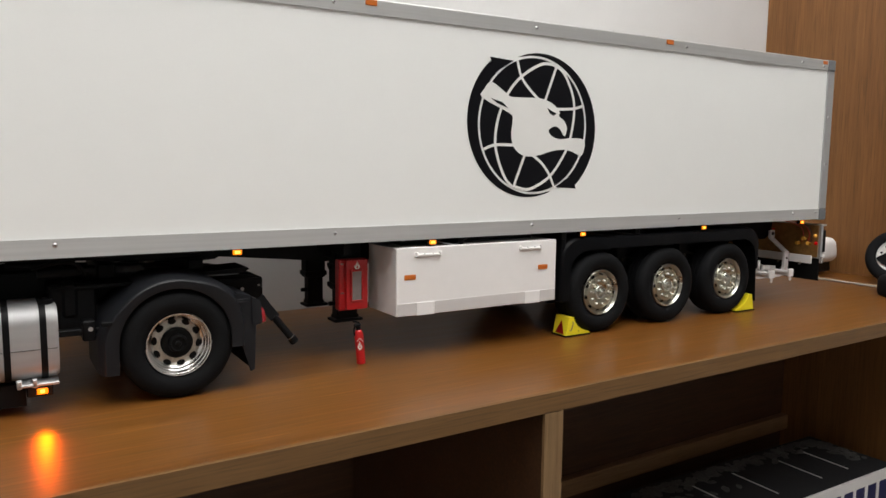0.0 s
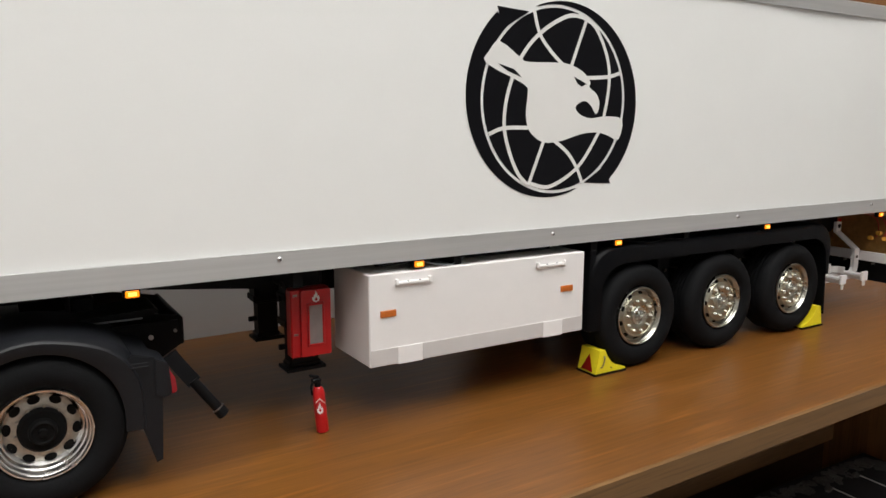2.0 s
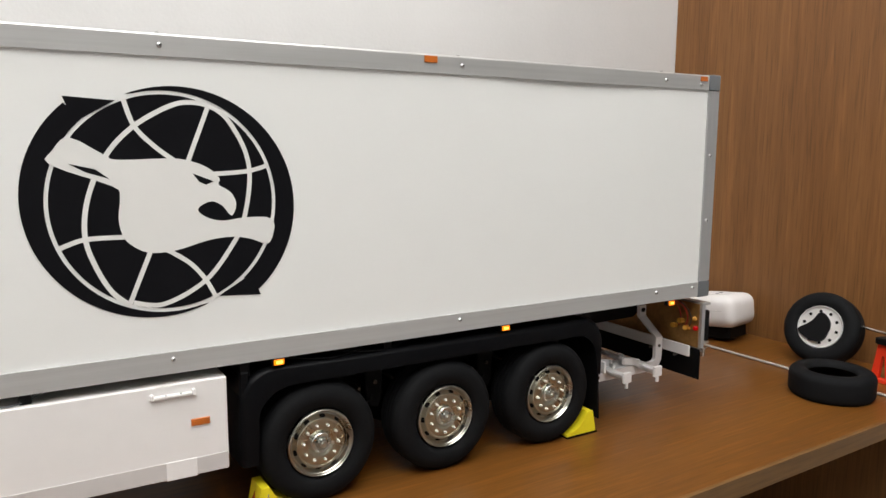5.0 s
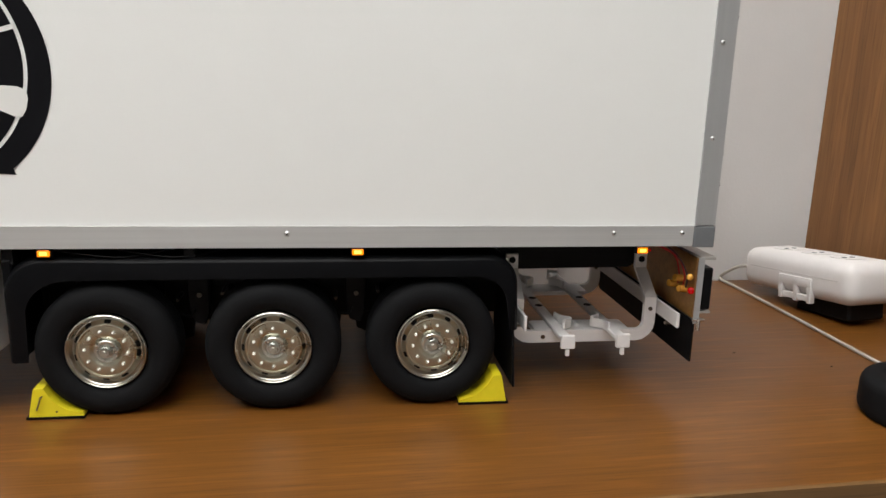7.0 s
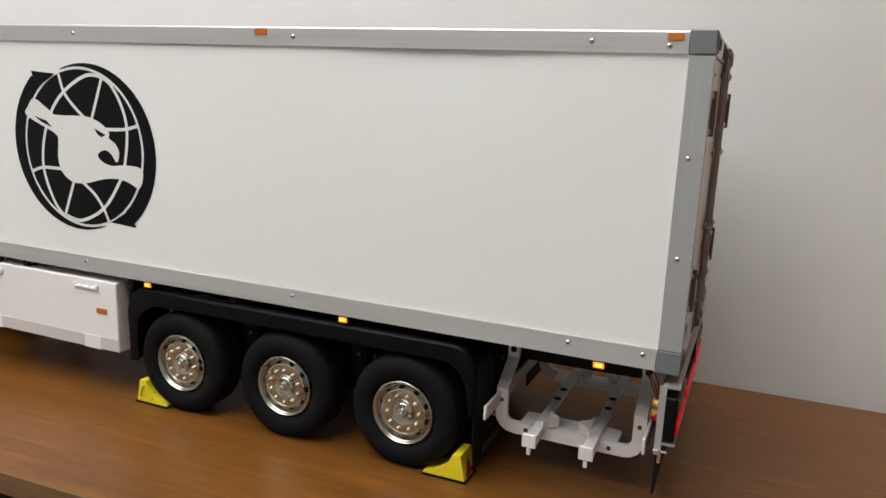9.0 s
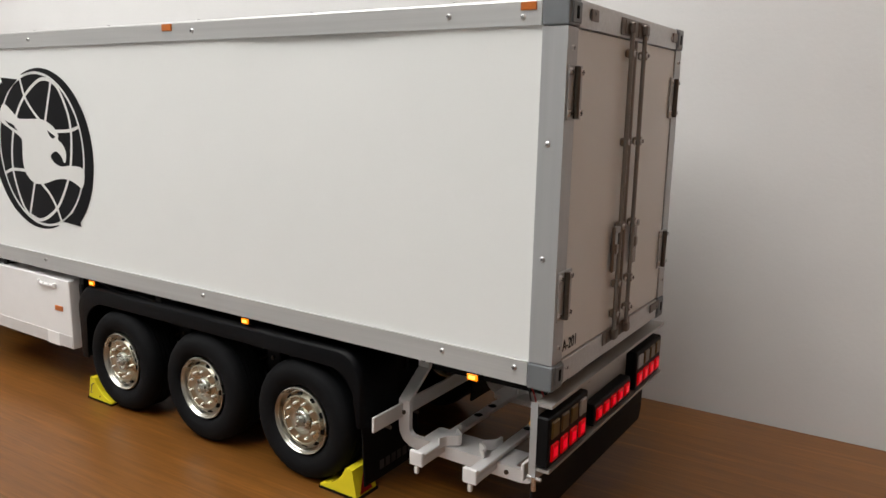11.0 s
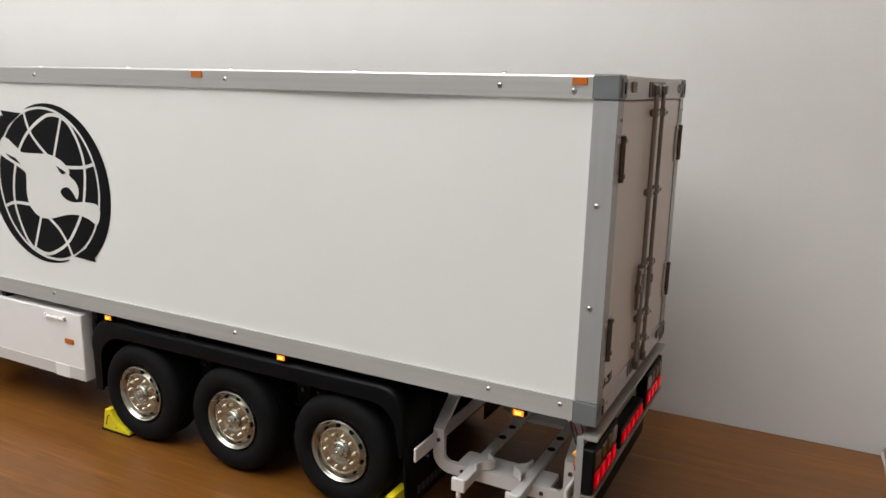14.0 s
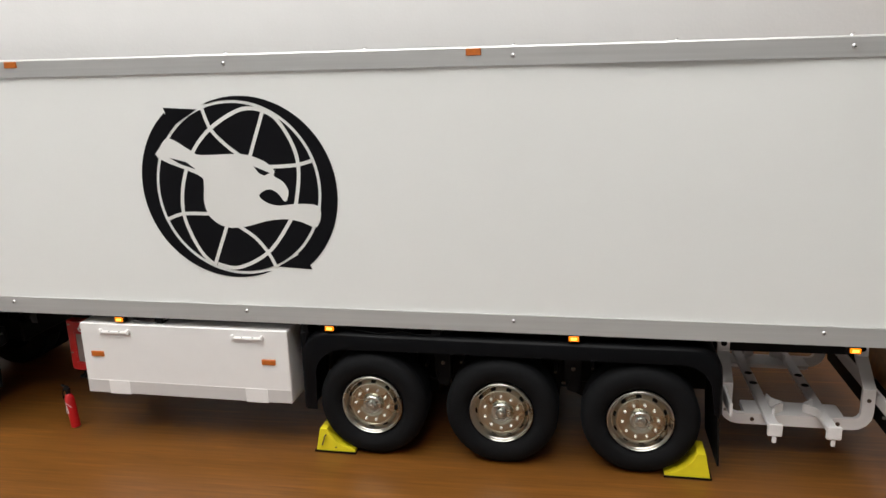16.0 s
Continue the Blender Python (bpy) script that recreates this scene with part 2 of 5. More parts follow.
def boxed(x0, x1, y0, y1, z0, z1, bevel=0.0, seg=2, m=None):
    return box(bmesh.new(), x0, x1, y0, y1, z0, z1, bevel, seg, m)


def rod(bm, a, b, r, seg=14, r2=None):
    a, b = Vector(a), Vector(b)
    d = b - a
    m = Matrix.Translation((a + b) / 2) @ d.to_track_quat("Z", "Y").to_matrix().to_4x4()
    bmesh.ops.create_cone(bm, cap_ends=True, cap_tris=False, segments=seg, radius1=r, radius2=r if r2 is None else r2, depth=d.length, matrix=m)
    return bm


def rodded(a, b, r, seg=14, r2=None):
    return rod(bmesh.new(), a, b, r, seg, r2)


def prism(bm, pts, axis, a, b):
    """A polygon in the plane across axis, drawn out from a to b along it."""
    def at(p, d):
        return {"x": (d, p[0], p[1]), "y": (p[0], d, p[1]), "z": (p[0], p[1], d)}[axis]
    lo = [bm.verts.new(at(p, a)) for p in pts]
    hi = [bm.verts.new(at(p, b)) for p in pts]
    n = len(pts)
    bm.faces.new(lo)
    bm.faces.new(hi)
    for i in range(n):
        bm.faces.new((lo[i], lo[(i + 1) % n], hi[(i + 1) % n], hi[i]))
    return bm


def prismed(pts, axis, a, b):
    return prism(bmesh.new(), pts, axis, a, b)


def lathe(bm, profile, seg=48, ring=None):
    """(radius, y) turned round the y axis."""
    rows = []
    for r, y in profile:
        rows.append([bm.verts.new((r * math.cos(2 * math.pi * i / seg), y, r * math.sin(2 * math.pi * i / seg))) for i in range(seg)])
    for a, b in zip(rows, rows[1:]):
        for i in range(seg):
            bm.faces.new((a[i], a[(i + 1) % seg], b[(i + 1) % seg], b[i]))
    return bm


def smooth_line(pts, n=8, closed=False):
    """A soft curve through the points."""
    out, k = [], len(pts)
    for i in range(k if closed else k - 1):
        p = [Vector(pts[(i + j) % k] if closed else pts[min(max(i + j, 0), k - 1)]) for j in (-1, 0, 1, 2)]
        for s in range(n):
            t = s / n
            out.append(0.5 * (2 * p[1] + (p[2] - p[0]) * t + (2 * p[0] - 5 * p[1] + 4 * p[2] - p[3]) * t * t + (3 * p[1] - p[0] - 3 * p[2] + p[3]) * t ** 3))
    if not closed:
        out.append(Vector(pts[-1]))
    return out


def pipe(bm, pts, r, seg=8):
    """A round tube along a line of points."""
    pts = [Vector(p) for p in pts]
    rows = []
    for i, p in enumerate(pts):
        d = (pts[min(i + 1, len(pts) - 1)] - pts[max(i - 1, 0)]).normalized()
        q = d.to_track_quat("Z", "Y").to_matrix()
        rows.append([bm.verts.new(p + q @ Vector((r * math.cos(2 * math.pi * k / seg), r * math.sin(2 * math.pi * k / seg), 0))) for k in range(seg)])
    for a, b in zip(rows, rows[1:]):
        for i in range(seg):
            bm.faces.new((a[i], a[(i + 1) % seg], b[(i + 1) % seg], b[i]))
    bm.faces.new(rows[0])
    bm.faces.new(rows[-1])
    return bm


def sweep(bm, pts, half_w, half_t, side):
    """A flat bar along a line; side is the direction of its width."""
    pts, side = [Vector(p) for p in pts], Vector(side)
    rows = []
    for i, p in enumerate(pts):
        d = (pts[min(i + 1, len(pts) - 1)] - pts[max(i - 1, 0)]).normalized()
        nrm = d.cross(side).normalized()
        rows.append([bm.verts.new(p + side * a * half_w + nrm * b * half_t) for a, b in ((-1, -1), (1, -1), (1, 1), (-1, 1))])
    for a, b in zip(rows, rows[1:]):
        for i in range(4):
            bm.faces.new((a[i], a[(i + 1) % 4], b[(i + 1) % 4], b[i]))
    bm.faces.new(rows[0])
    bm.faces.new(rows[-1])
    return bm


def structure(name, bm, material, label, category, smooth=False):
    return tagged(part(name, bm, material, None, "", smooth), label, category, kind="structure")


# ---- the room ----
WALL, PANEL_X, FRONT = 0.290, 0.260, -0.1077
ASKEW = Matrix.Translation((PANEL_X, WALL, 0)) @ pose(0, 0, 0, 0, 0, 1.7) @ Matrix.Translation((-PANEL_X, -WALL, 0))  # the unit and its wall stand a little askew to the trailer
X0, X1, Y0, Z0 = -2.3, 1.9, -2.7, -0.78
structure("wall_back", boxed(X0, X1, WALL, WALL + 0.1, Z0, CEIL), M["wall"], "light grey painted wall behind the wooden shelf", "wall")
structure("wall_left", boxed(X0 - 0.1, X0, Y0, WALL + 0.1, Z0, CEIL), M["wall"], "plain light grey side wall of the room", "wall")
structure("wall_right", boxed(X1, X1 + 0.1, Y0, WALL + 0.1, Z0, CEIL), M["wall"], "plain light grey end wall of the room", "wall")
structure("wall_front", boxed(X0 - 0.1, X1 + 0.1, Y0 - 0.1, Y0, Z0, CEIL), M["wall"], "plain light grey wall facing the shelf", "wall")
structure("ceiling", boxed(X0 - 0.1, X1 + 0.1, Y0 - 0.1, WALL + 0.1, CEIL, CEIL + 0.1), M["ceiling"], "plain white painted ceiling of the room", "ceiling")
structure("floor", boxed(X0 - 0.1, X1 + 0.1, Y0 - 0.1, WALL + 0.1, Z0 - 0.1, Z0), M["floor"], "plain grey tiled floor of the room", "floor")
lampo = holder("ceiling_light", "white rectangular ceiling light with glowing diffuser", "ceiling light")
part("housing", boxed(LX0 - 0.9, LX0 + 0.9, LY0 - 0.9, LY0 + 0.9, CEIL - 0.045, CEIL, 0.004), M["white"], lampo)
part("diffuser", boxed(LX0 - 0.85, LX0 + 0.85, LY0 - 0.85, LY0 + 0.85, CEIL - 0.06, CEIL - 0.046, 0.003), M["lamp"], lampo, "glowing white diffuser")

# ---- the wooden wall unit ----
T = 0.0145
structure("shelf_top", boxed(-1.75, PANEL_X, FRONT + 0.003, WALL - 0.001, -T, 0, 0.0006), M["table"], "brown wood veneer shelf top with long grain", "shelf")
structure("shelf_edge", boxed(-1.75, PANEL_X, FRONT, FRONT + 0.003, -T - 0.0005, 0.0003), M["edge"], "paler wooden edge band along the shelf front", "edge band")
structure("side_panel", boxed(PANEL_X, PANEL_X + 0.018, FRONT, WALL - 0.001, Z0, CEIL - 0.1), M["side"], "tall brown wood veneer end panel of the unit", "panel")
structure("side_panel_far", boxed(-1.768, -1.75, FRONT, WALL - 0.001, Z0, CEIL - 0.1), M["side"], "tall brown wood veneer end panel of the unit", "panel")
# back, lower shelf and divider wear the veneer darkened for the recess's shade
structure("unit_back", boxed(-1.75, PANEL_X, 0.218, WALL - 0.002, -0.36, -T), M["inner"], "brown veneer back board with compartment shade in its colour", "panel")
structure("lower_shelf", boxed(-1.75, PANEL_X, FRONT + 0.003, 0.287, -0.376, -0.36), M["inner"], "brown lower shelf with compartment shade in its colour", "shelf")
structure("unit_plinth", boxed(-1.75, PANEL_X, FRONT + 0.02, FRONT + 0.038, Z0, -0.376), M["side"], "brown veneer front closing the base of the unit", "panel")
structure("batten", boxed(-0.555, PANEL_X, 0.205, 0.218, -0.283, -0.258, 0.001), M["batten"], "pale wooden batten along the compartment back", "batten")
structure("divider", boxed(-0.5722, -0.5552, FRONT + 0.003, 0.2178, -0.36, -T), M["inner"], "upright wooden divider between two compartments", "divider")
structure("divider_edge", boxed(-0.5727, -0.5547, FRONT, FRONT + 0.003, -0.36, -T - 0.001), M["edge_v"], "paler wooden edge band on the divider", "edge band")

for ob in list(scene.collection.all_objects):
    if ob.name in ("wall_back", "shelf_top", "shelf_edge", "side_panel", "side_panel_far", "unit_back", "lower_shelf", "unit_plinth", "batten", "divider", "divider_edge"):
        ob.matrix_world = ASKEW


def rounded(xa, xb, za, zb, r, n=6):
    out = []
    for cx, cz, a0 in ((xb - r, zb - r, 0), (xa + r, zb - r, 90), (xa + r, za + r, 180), (xb - r, za + r, 270)):
        out += [(cx + r * math.cos(radians(a0 + 90 * i / n)), cz + r * math.sin(radians(a0 + 90 * i / n))) for i in range(n + 1)]
    return out


# ---- the semi-trailer ----
trailer = holder("semi_trailer", "white box model semi-trailer with round black emblem", "model trailer")
XF, XR, W = -0.985, -0.0045, 0.185
ZB, ZT = 0.105, 0.300


def panel_skin():
    """The side skin, with the slight dent that it has below the top rail."""
    bm = bmesh.new()
    nx, nz = 120, 10
    vs = []
    for i in range(nx + 1):
        x = XF + 0.003 + (XR - 0.014 - XF) * i / nx
        col = []
        for k in range(nz + 1):
            u = k / nz
            z = ZB + 0.010 + (ZT - ZB - 0.020) * u
            s = max(0.0, 1 - ((x + 0.165) / 0.08) ** 2)
            s2 = max(0.0, 1 - ((x + 0.36) / 0.06) ** 2) * 0.15
            y = 0.0016 + 0.0018 * (s + s2) * u ** 7
            col.append(bm.verts.new((x, y, z)))
        vs.append(col)
    for i in range(nx):
        for k in range(nz):
            bm.faces.new((vs[i][k], vs[i + 1][k], vs[i + 1][k + 1], vs[i][k + 1]))
    return bm


part("side_panel", panel_skin(), M["panel"], trailer, "smooth white side panel", smooth=True)
part("side_panel", boxed(XF + 0.003, XR - 0.004, W - 0.0045, W - 0.0015, ZB + 0.01, ZT - 0.01), M["panel"], trailer)
part("front_panel", boxed(XF, XF + 0.003, 0.002, W - 0.002, ZB, ZT - 0.002), M["panel"], trailer)
part("roof", boxed(XF, XR - 0.002, 0.004, W - 0.004, ZT - 0.006, ZT - 0.003), M["panel"], trailer)
part("box_floor", boxed(XF, XR - 0.002, 0.003, W - 0.003, ZB + 0.001, ZB + 0.006), M["black"], trailer)


def rail(z0, z1, top, y, out):
    """An aluminium angle with a rounded outer edge and two shallow grooves."""
    s = -1 if out < 0 else 1
    if top:
        pts = [(0, z0), (0, z1 - 0.0012), (0.0004, z1 - 0.0004), (0.0012, z1), (0.008, z1), (0.008, z1 - 0.0012), (0.0016, z1 - 0.0012), (0.0014, z0)]
    else:
        pts = [(0, z0), (0, z1), (0.0014, z1), (0.0016, z0 + 0.0012), (0.008, z0 + 0.0012), (0.008, z0)]
    return prismed([(y - s * a, b) for a, b in pts], "x", XF, -0.0185)


part("top_rail", rail(0.2875, ZT, True, 0.0, -1), M["alu"], trailer, "brushed aluminium top rail")
part("bottom_rail", rail(ZB, 0.118, False, 0.0, -1), M["alu"], trailer, "brushed aluminium bottom rail")
part("top_rail", rail(0.2875, ZT, True, W, 1), M["alu"], trailer)
part("bottom_rail", rail(ZB, 0.118, False, W, 1), M["alu"], trailer)
# corner posts of the rear portal, angles with a side leg and a rear leg
for s, y in ((1, 0.0), (-1, W)):
    pts = [(-0.0178, y), (XR, y), (XR, y + s * 0.012), (XR - 0.0015, y + s * 0.012), (XR - 0.0015, y + s * 0.0014), (-0.0178, y + s * 0.0014)]
    part("corner_post", prismed(pts, "z", 0.1185, 0.2868), M["alu_v"], trailer, "grey aluminium corner post")
    for za, zb in ((ZB - 0.001, 0.118), (0.2872, ZT + 0.0005)):
        part("corner_cap", boxed(-0.0182, XR + 0.0006, min(y - s * 0.0005, y + s * 0.013), max(y - s * 0.0005, y + s * 0.013), za, zb, 0.0009), M["grey"], trailer, "grey plastic corner cap")
part("rear_sill", boxed(XR - 0.008, XR, 0.0135, W - 0.0135, ZB, 0.118, 0.0005), M["alu"], trailer)
part("rear_header", boxed(XR - 0.008, XR, 0.0135, W - 0.0135, 0.2872, ZT, 0.0005), M["alu"], trailer)

# screws: a domed head with a cross slot, one mesh for all
bm = bmesh.new()
lathe(bm, [(0.00001, -0.0011), (0.0007, -0.0010), (0.0013, -0.0006), (0.0016, 0.0)], 14)
screw_proto = part("screw", bm, M["screw"], trailer, smooth=True)
bm = bmesh.new()
box(bm, -0.0010, 0.0010, -0.00122, -0.0008, -0.0002, 0.0002)
box(bm, -0.0002, 0.0002, -0.00122, -0.0008, -0.0010, 0.0010)
slot_proto = part("screw_slot", bm, M["slot"], screw_proto)


def screw(at, turn=0.0, rear=False, s=1.0):
    m = Matrix.Translation(at) @ (pose(0, 0, 0, 0, 0, 90) if rear else Matrix.Identity(4)) @ pose(0, 0, 0, 0, turn, 0) @ Matrix.Scale(s, 4)
    ob = shared("screw", screw_proto, trailer, m)
    shared("screw_slot", slot_proto, ob, Matrix.Identity(4))
    return ob


screw_proto.matrix_basis = Matrix.Translation((-0.872, 0, 0.1138))
turns = random.Random(4)
for x in (-0.672, -0.473, -0.273, -0.0715, -0.026):
    screw((x, 0, 0.1135), turns.uniform(0, 90))
for x in (-0.872, -0.672, -0.473, -0.273, -0.0715):
    screw((x, 0, 0.2935), turns.uniform(0, 90))
screw((-0.0285, 0, 0.2915), 20)
for z in (0.231, 0.1735):
    screw((-0.0125, 0, z), turns.uniform(0, 90))
for x in (-0.872, -0.672, -0.473, -0.373, -0.273, -0.172, -0.0715):
    b = screw((x, 0.006, ZT + 0.0001), 0)
    b.matrix_basis = Matrix.Translation((x, 0.006, ZT)) @ pose(0, 0, 0, -90, 0, 0)

# amber reflectors on the top rail
bm = boxed(-0.005, 0.005, -0.0009, 0.0003, -0.0023, 0.0023, 0.0003, 1)
ref_proto = part("reflector", bm, M["marker"], trailer, "small amber side reflector")
ref_proto.matrix_basis = Matrix.Translation((-0.64, 0, 0.2965))
shared("reflector", ref_proto, trailer, (-0.2985, 0, 0.2965))
shared("reflector", ref_proto, trailer, Matrix.Translation((-0.0255, 0, 0.2966)) @ Matrix.Scale(0.86, 4))
shared("reflector", ref_proto, trailer, (-0.86, 0, 0.2965))

# lit amber side lamps below the bottom rail
bm = boxed(-0.0043, 0.0043, -0.0004, 0.004, -0.0024, 0.0024, 0.0006, 1)
hold_proto = part("side_lamp", bm, M["black"], trailer, "lit amber side marker lamp")
bm = boxed(-0.0034, 0.0034, -0.0014, -0.0003, -0.0018, 0.0018, 0.0005, 1)
lens_proto = part("lens", bm, M["amber_on"], hold_proto, "glowing amber lens")
core_proto = part("lens_core", boxed(-0.0021, 0.0021, -0.0017, -0.0013, -0.0010, 0.0010, 0.0002, 1), M["side_core"], hold_proto, "bright yellow lens centre")
hold_proto.matrix_basis = Matrix.Translation((-0.751, 0.001, 0.1025))
for x in (-0.581, -0.409, -0.2315, -0.0515, -0.93):
    ob = shared("side_lamp", hold_proto, trailer, (x, 0.001, 0.1022))
    shared("lens", lens_proto, ob, Matrix.Identity(4))
    shared("lens_core", core_proto, ob, Matrix.Identity(4))


# ---- the round emblem ----
from mathutils.geometry import tessellate_polygon

CX, CZ, MM = -0.4712, 0.2055, 0.001


def flat(bm, pts, y):
    vs = [bm.verts.new((CX + p[0] * MM, y, CZ + p[1] * MM)) for p in pts]
    for tri in tessellate_polygon([[Vector((p[0], p[1], 0)) for p in pts]]):
        bm.faces.new([vs[i] for i in tri])


def ribbon(bm, pts, w, y):
    line = smooth_line([Vector((a, b, 0)) for a, b in pts], 8)
    rows = []
    for i, p in enumerate(line):
        d = (line[min(i + 1, len(line) - 1)] - line[max(i - 1, 0)]).normalized()
        s = Vector((-d.y, d.x, 0)) * w / 2
        rows.append([bm.verts.new((CX + q.x * MM, y, CZ + q.y * MM)) for q in (p + s, p - s)])
    for a, b in zip(rows, rows[1:]):
        bm.faces.new((a[0], a[1], b[1], b[0]))


emblem = bmesh.new()
for s in (1, -1):
    outer = [(s * (-6.0 + 69.0 * math.cos(radians(a))) - 0.4, s * (3 + 69.0 * math.sin(radians(a)))) for a in range(131, 296, 3)]
    inner = [(s * (-0.6 * s + 63.3 * math.cos(radians(a))), s * 63.3 * math.sin(radians(a))) for a in range(285, 129, -3)]
    spike = [(s * -43.5, s * 46.8), (s * -26, s * 57.0), (s * -52.0, s * 58.6), (s * -50.0, s * 53.2)]
    rows = []
    for i in range(len(outer)):
        q = inner[round((len(inner) - 1) * (1 - i / (len(outer) - 1)))]
        rows.append([emblem.verts.new((CX + p[0] * MM, 0.0013, CZ + p[1] * MM)) for p in (outer[i], q)])
    for a, b in zip(rows, rows[1:]):
        emblem.faces.new((a[0], a[1], b[1], b[0]))
    flat(emblem, spike, 0.00125)
flat(emblem, [(-0.6 + 61.2 * math.cos(2 * math.pi * i / 96), 61.2 * math.sin(2 * math.pi * i / 96)) for i in range(96)], 0.0013)
badge = part("emblem", emblem, M["decal"], trailer, "round black globe emblem with white shape")
lines = bmesh.new()
YL = 0.00115
for pts, w in (
    ([(30, 53), (18, 57), (4, 55.5), (-17, 43.5), (-32, 27.5), (-42, 5.5), (-45, -15.5), (-41, -32.5), (-33, -48.5), (-24, -57)], 2.7),
    ([(20, 57.5), (33, 50), (44, 31.5), (47, 13.5), (43, -10.5), (36, -25.5), (19, -46.5), (-5, -58.5), (-22, -56)], 2.7),
    ([(-22, 58), (-17, 43.5), (-7, 32.5), (4, 24)], 2.6),
    ([(24, 56), (11, 23)], 2.6),
    ([(24, 16.2), (45, 17.5), (58.5, 21)], 2.6),
    ([(-57.5, -22.5), (-45, -18.5), (-25, -18.2)], 2.6),
    ([(-11, -26), (-24, -57)], 2.6),
    ([(-3, -26.5), (10, -35.5), (19, -46.5), (24.5, -57.5)], 2.6),
):
    ribbon(lines, pts, w, YL)
    YL -= 0.00002
body = [(-50, 37), (-33, 27.5), (-26, 24.8), (1, 25.5), (13, 23.8), (23, 19.5), (29, 13.5), (28.3, 9.8), (35, 5.5), (38.4, -1.5), (35.4, -8.8), (30, -2.5), (24, 0.2),
        (17.5, -2.2), (16.2, -5.5), (22, -9.8), (31, -11.6), (44, -10.2), (61, -12.2), (58, -26.8), (47, -23.5), (36, -21.5), (21, -22.8), (3, -27.5), (-12, -28),
        (-22, -22.5), (-26, -16.5), (-27.5, -7.5), (-26.2, 4.5), (-30, 10.5), (-60, 22.5), (-58, 30)]
flat(lines, [(p.x, p.y) for p in smooth_line([Vector((a, b, 0)) for a, b in body], 3, True)], 0.00095)
part("emblem_shape", lines, M["vinyl"], badge, "white shape and lines on the emblem")
marks = bmesh.new()
flat(marks, [(-51, 22.8), (-38, 19.8), (-31, 14.4), (-43, 18.2)], 0.0008)
part("emblem_mark", marks, M["decal"], badge)
marks = bmesh.new()
flat(marks, [(13.5, 16.8), (19, 14.6), (25.5, 12), (21, 10), (17, 12)], 0.0008)
part("emblem_mark", marks, M["decal"], badge)

# ---- rear doors ----
SEAM = 0.0925
for a, b in ((0.0125, SEAM - 0.0004), (SEAM + 0.0004, W - 0.0125)):
    dr = part("rear_door", boxed(XR - 0.005, XR - 0.0007, a, b, 0.1185, 0.2866, 0.0006, 1), M["door"], trailer, "white rear door with steel lock rods")
    yh = a - 0.0022 if a < 0.05 else b + 0.0010
    for zc in (0.256, 0.154):
        hg = part("hinge", rodded((XR + 0.0014, yh, zc - 0.0125), (XR + 0.0014, yh, zc + 0.0125), 0.0017, 12), M["hinge"], dr, "dark steel door hinge", smooth=True)
    yr = SEAM + (-0.0105 if a < 0.05 else 0.0105)
    part("lock_rod", rodded((XR + 0.0022, yr, 0.113), (XR + 0.0022, yr, 0.2945), 0.0013, 10), M["steel"], dr, "long steel lock rod", smooth=True)
    for zc in (0.279, 0.230, 0.1815, 0.1470, 0.1285):
        bm = boxed(XR - 0.0006, XR + 0.0016, yr - 0.0032, yr + 0.0032, zc - 0.0022, zc + 0.0022, 0.0008, 1)
        rod(bm, (XR + 0.0022, yr, zc - 0.0024), (XR + 0.0022, yr, zc + 0.0024), 0.0021, 10)
        part("rod_clamp", bm, M["steel"], dr, "steel rod clamp")
    for zc in (0.293, 0.1155):
        bm = boxed(XR + 0.0003, XR + 0.0012, yr - 0.008, yr + 0.0065, zc - 0.0042, zc + 0.0042, 0.0006, 1)
        box(bm, XR + 0.001, XR + 0.0042, yr - 0.0026, yr + 0.0026, zc - 0.003, zc + 0.003, 0.0007, 1)
        part("rod_keeper", bm, M["plate"], dr, "brown-tinted keeper plate")
    yh2 = yr + (-0.0072 if a < 0.05 else 0.0048)
    bm = boxed(XR + 0.0008, XR + 0.0030, yh2 - 0.0030, yh2 + 0.0030, 0.155, 0.182, 0.0008, 1)
    box(bm, XR, XR + 0.004, yh2 - 0.0018, yh2 + 0.0018, 0.166, 0.172, 0.0006, 1)
    box(bm, XR + 0.0024, XR + 0.0038, yh2 - 0.0042, yh2 + 0.0042, 0.178, 0.1822, 0.0006, 1)
    part("door_handle", bm, M["steel"], dr, "flat steel door handle")
    part("hinge_hole", boxed(XR + 0.0028, XR + 0.0034, yh2 - 0.0010, yh2 + 0.0010, 0.1655, 0.169, 0.0004, 1), M["dark"], dr)
    for zc in (0.256, 0.154):
        for dz in (-0.0098, 0.0098):
            for dy in (-0.0062, 0.0062):
                screw((XR + 0.0006, yh + dy, zc + dz), turns.uniform(0, 90), True, 1.25)
        part("hinge_leaf", boxed(XR - 0.0003, XR + 0.0006, yh - 0.0082, yh + 0.0082, zc - 0.0132, zc + 0.0132, 0.0002, 1), M["alu_v"], dr, "pale steel hinge leaf")
    for zc in (0.279, 0.230, 0.1815, 0.1470, 0.1285):
        screw((XR + 0.0040, yr, zc), turns.uniform(0, 90), True, 1.1)
        screw((XR + 0.0016, yr + (0.0045 if a < 0.05 else -0.0045), zc - 0.0008), turns.uniform(0, 90), True, 0.95)
for zc, dz in ((0.2930, 0.0046), (0.1150, 0.0040)):
    part("keeper_plate", boxed(XR + 0.0001, XR + 0.0007, SEAM - 0.0235, SEAM + 0.0215, zc - dz, zc + dz, 0.0002, 1), M["plate"], trailer, "brown-tinted keeper plate across both doors")
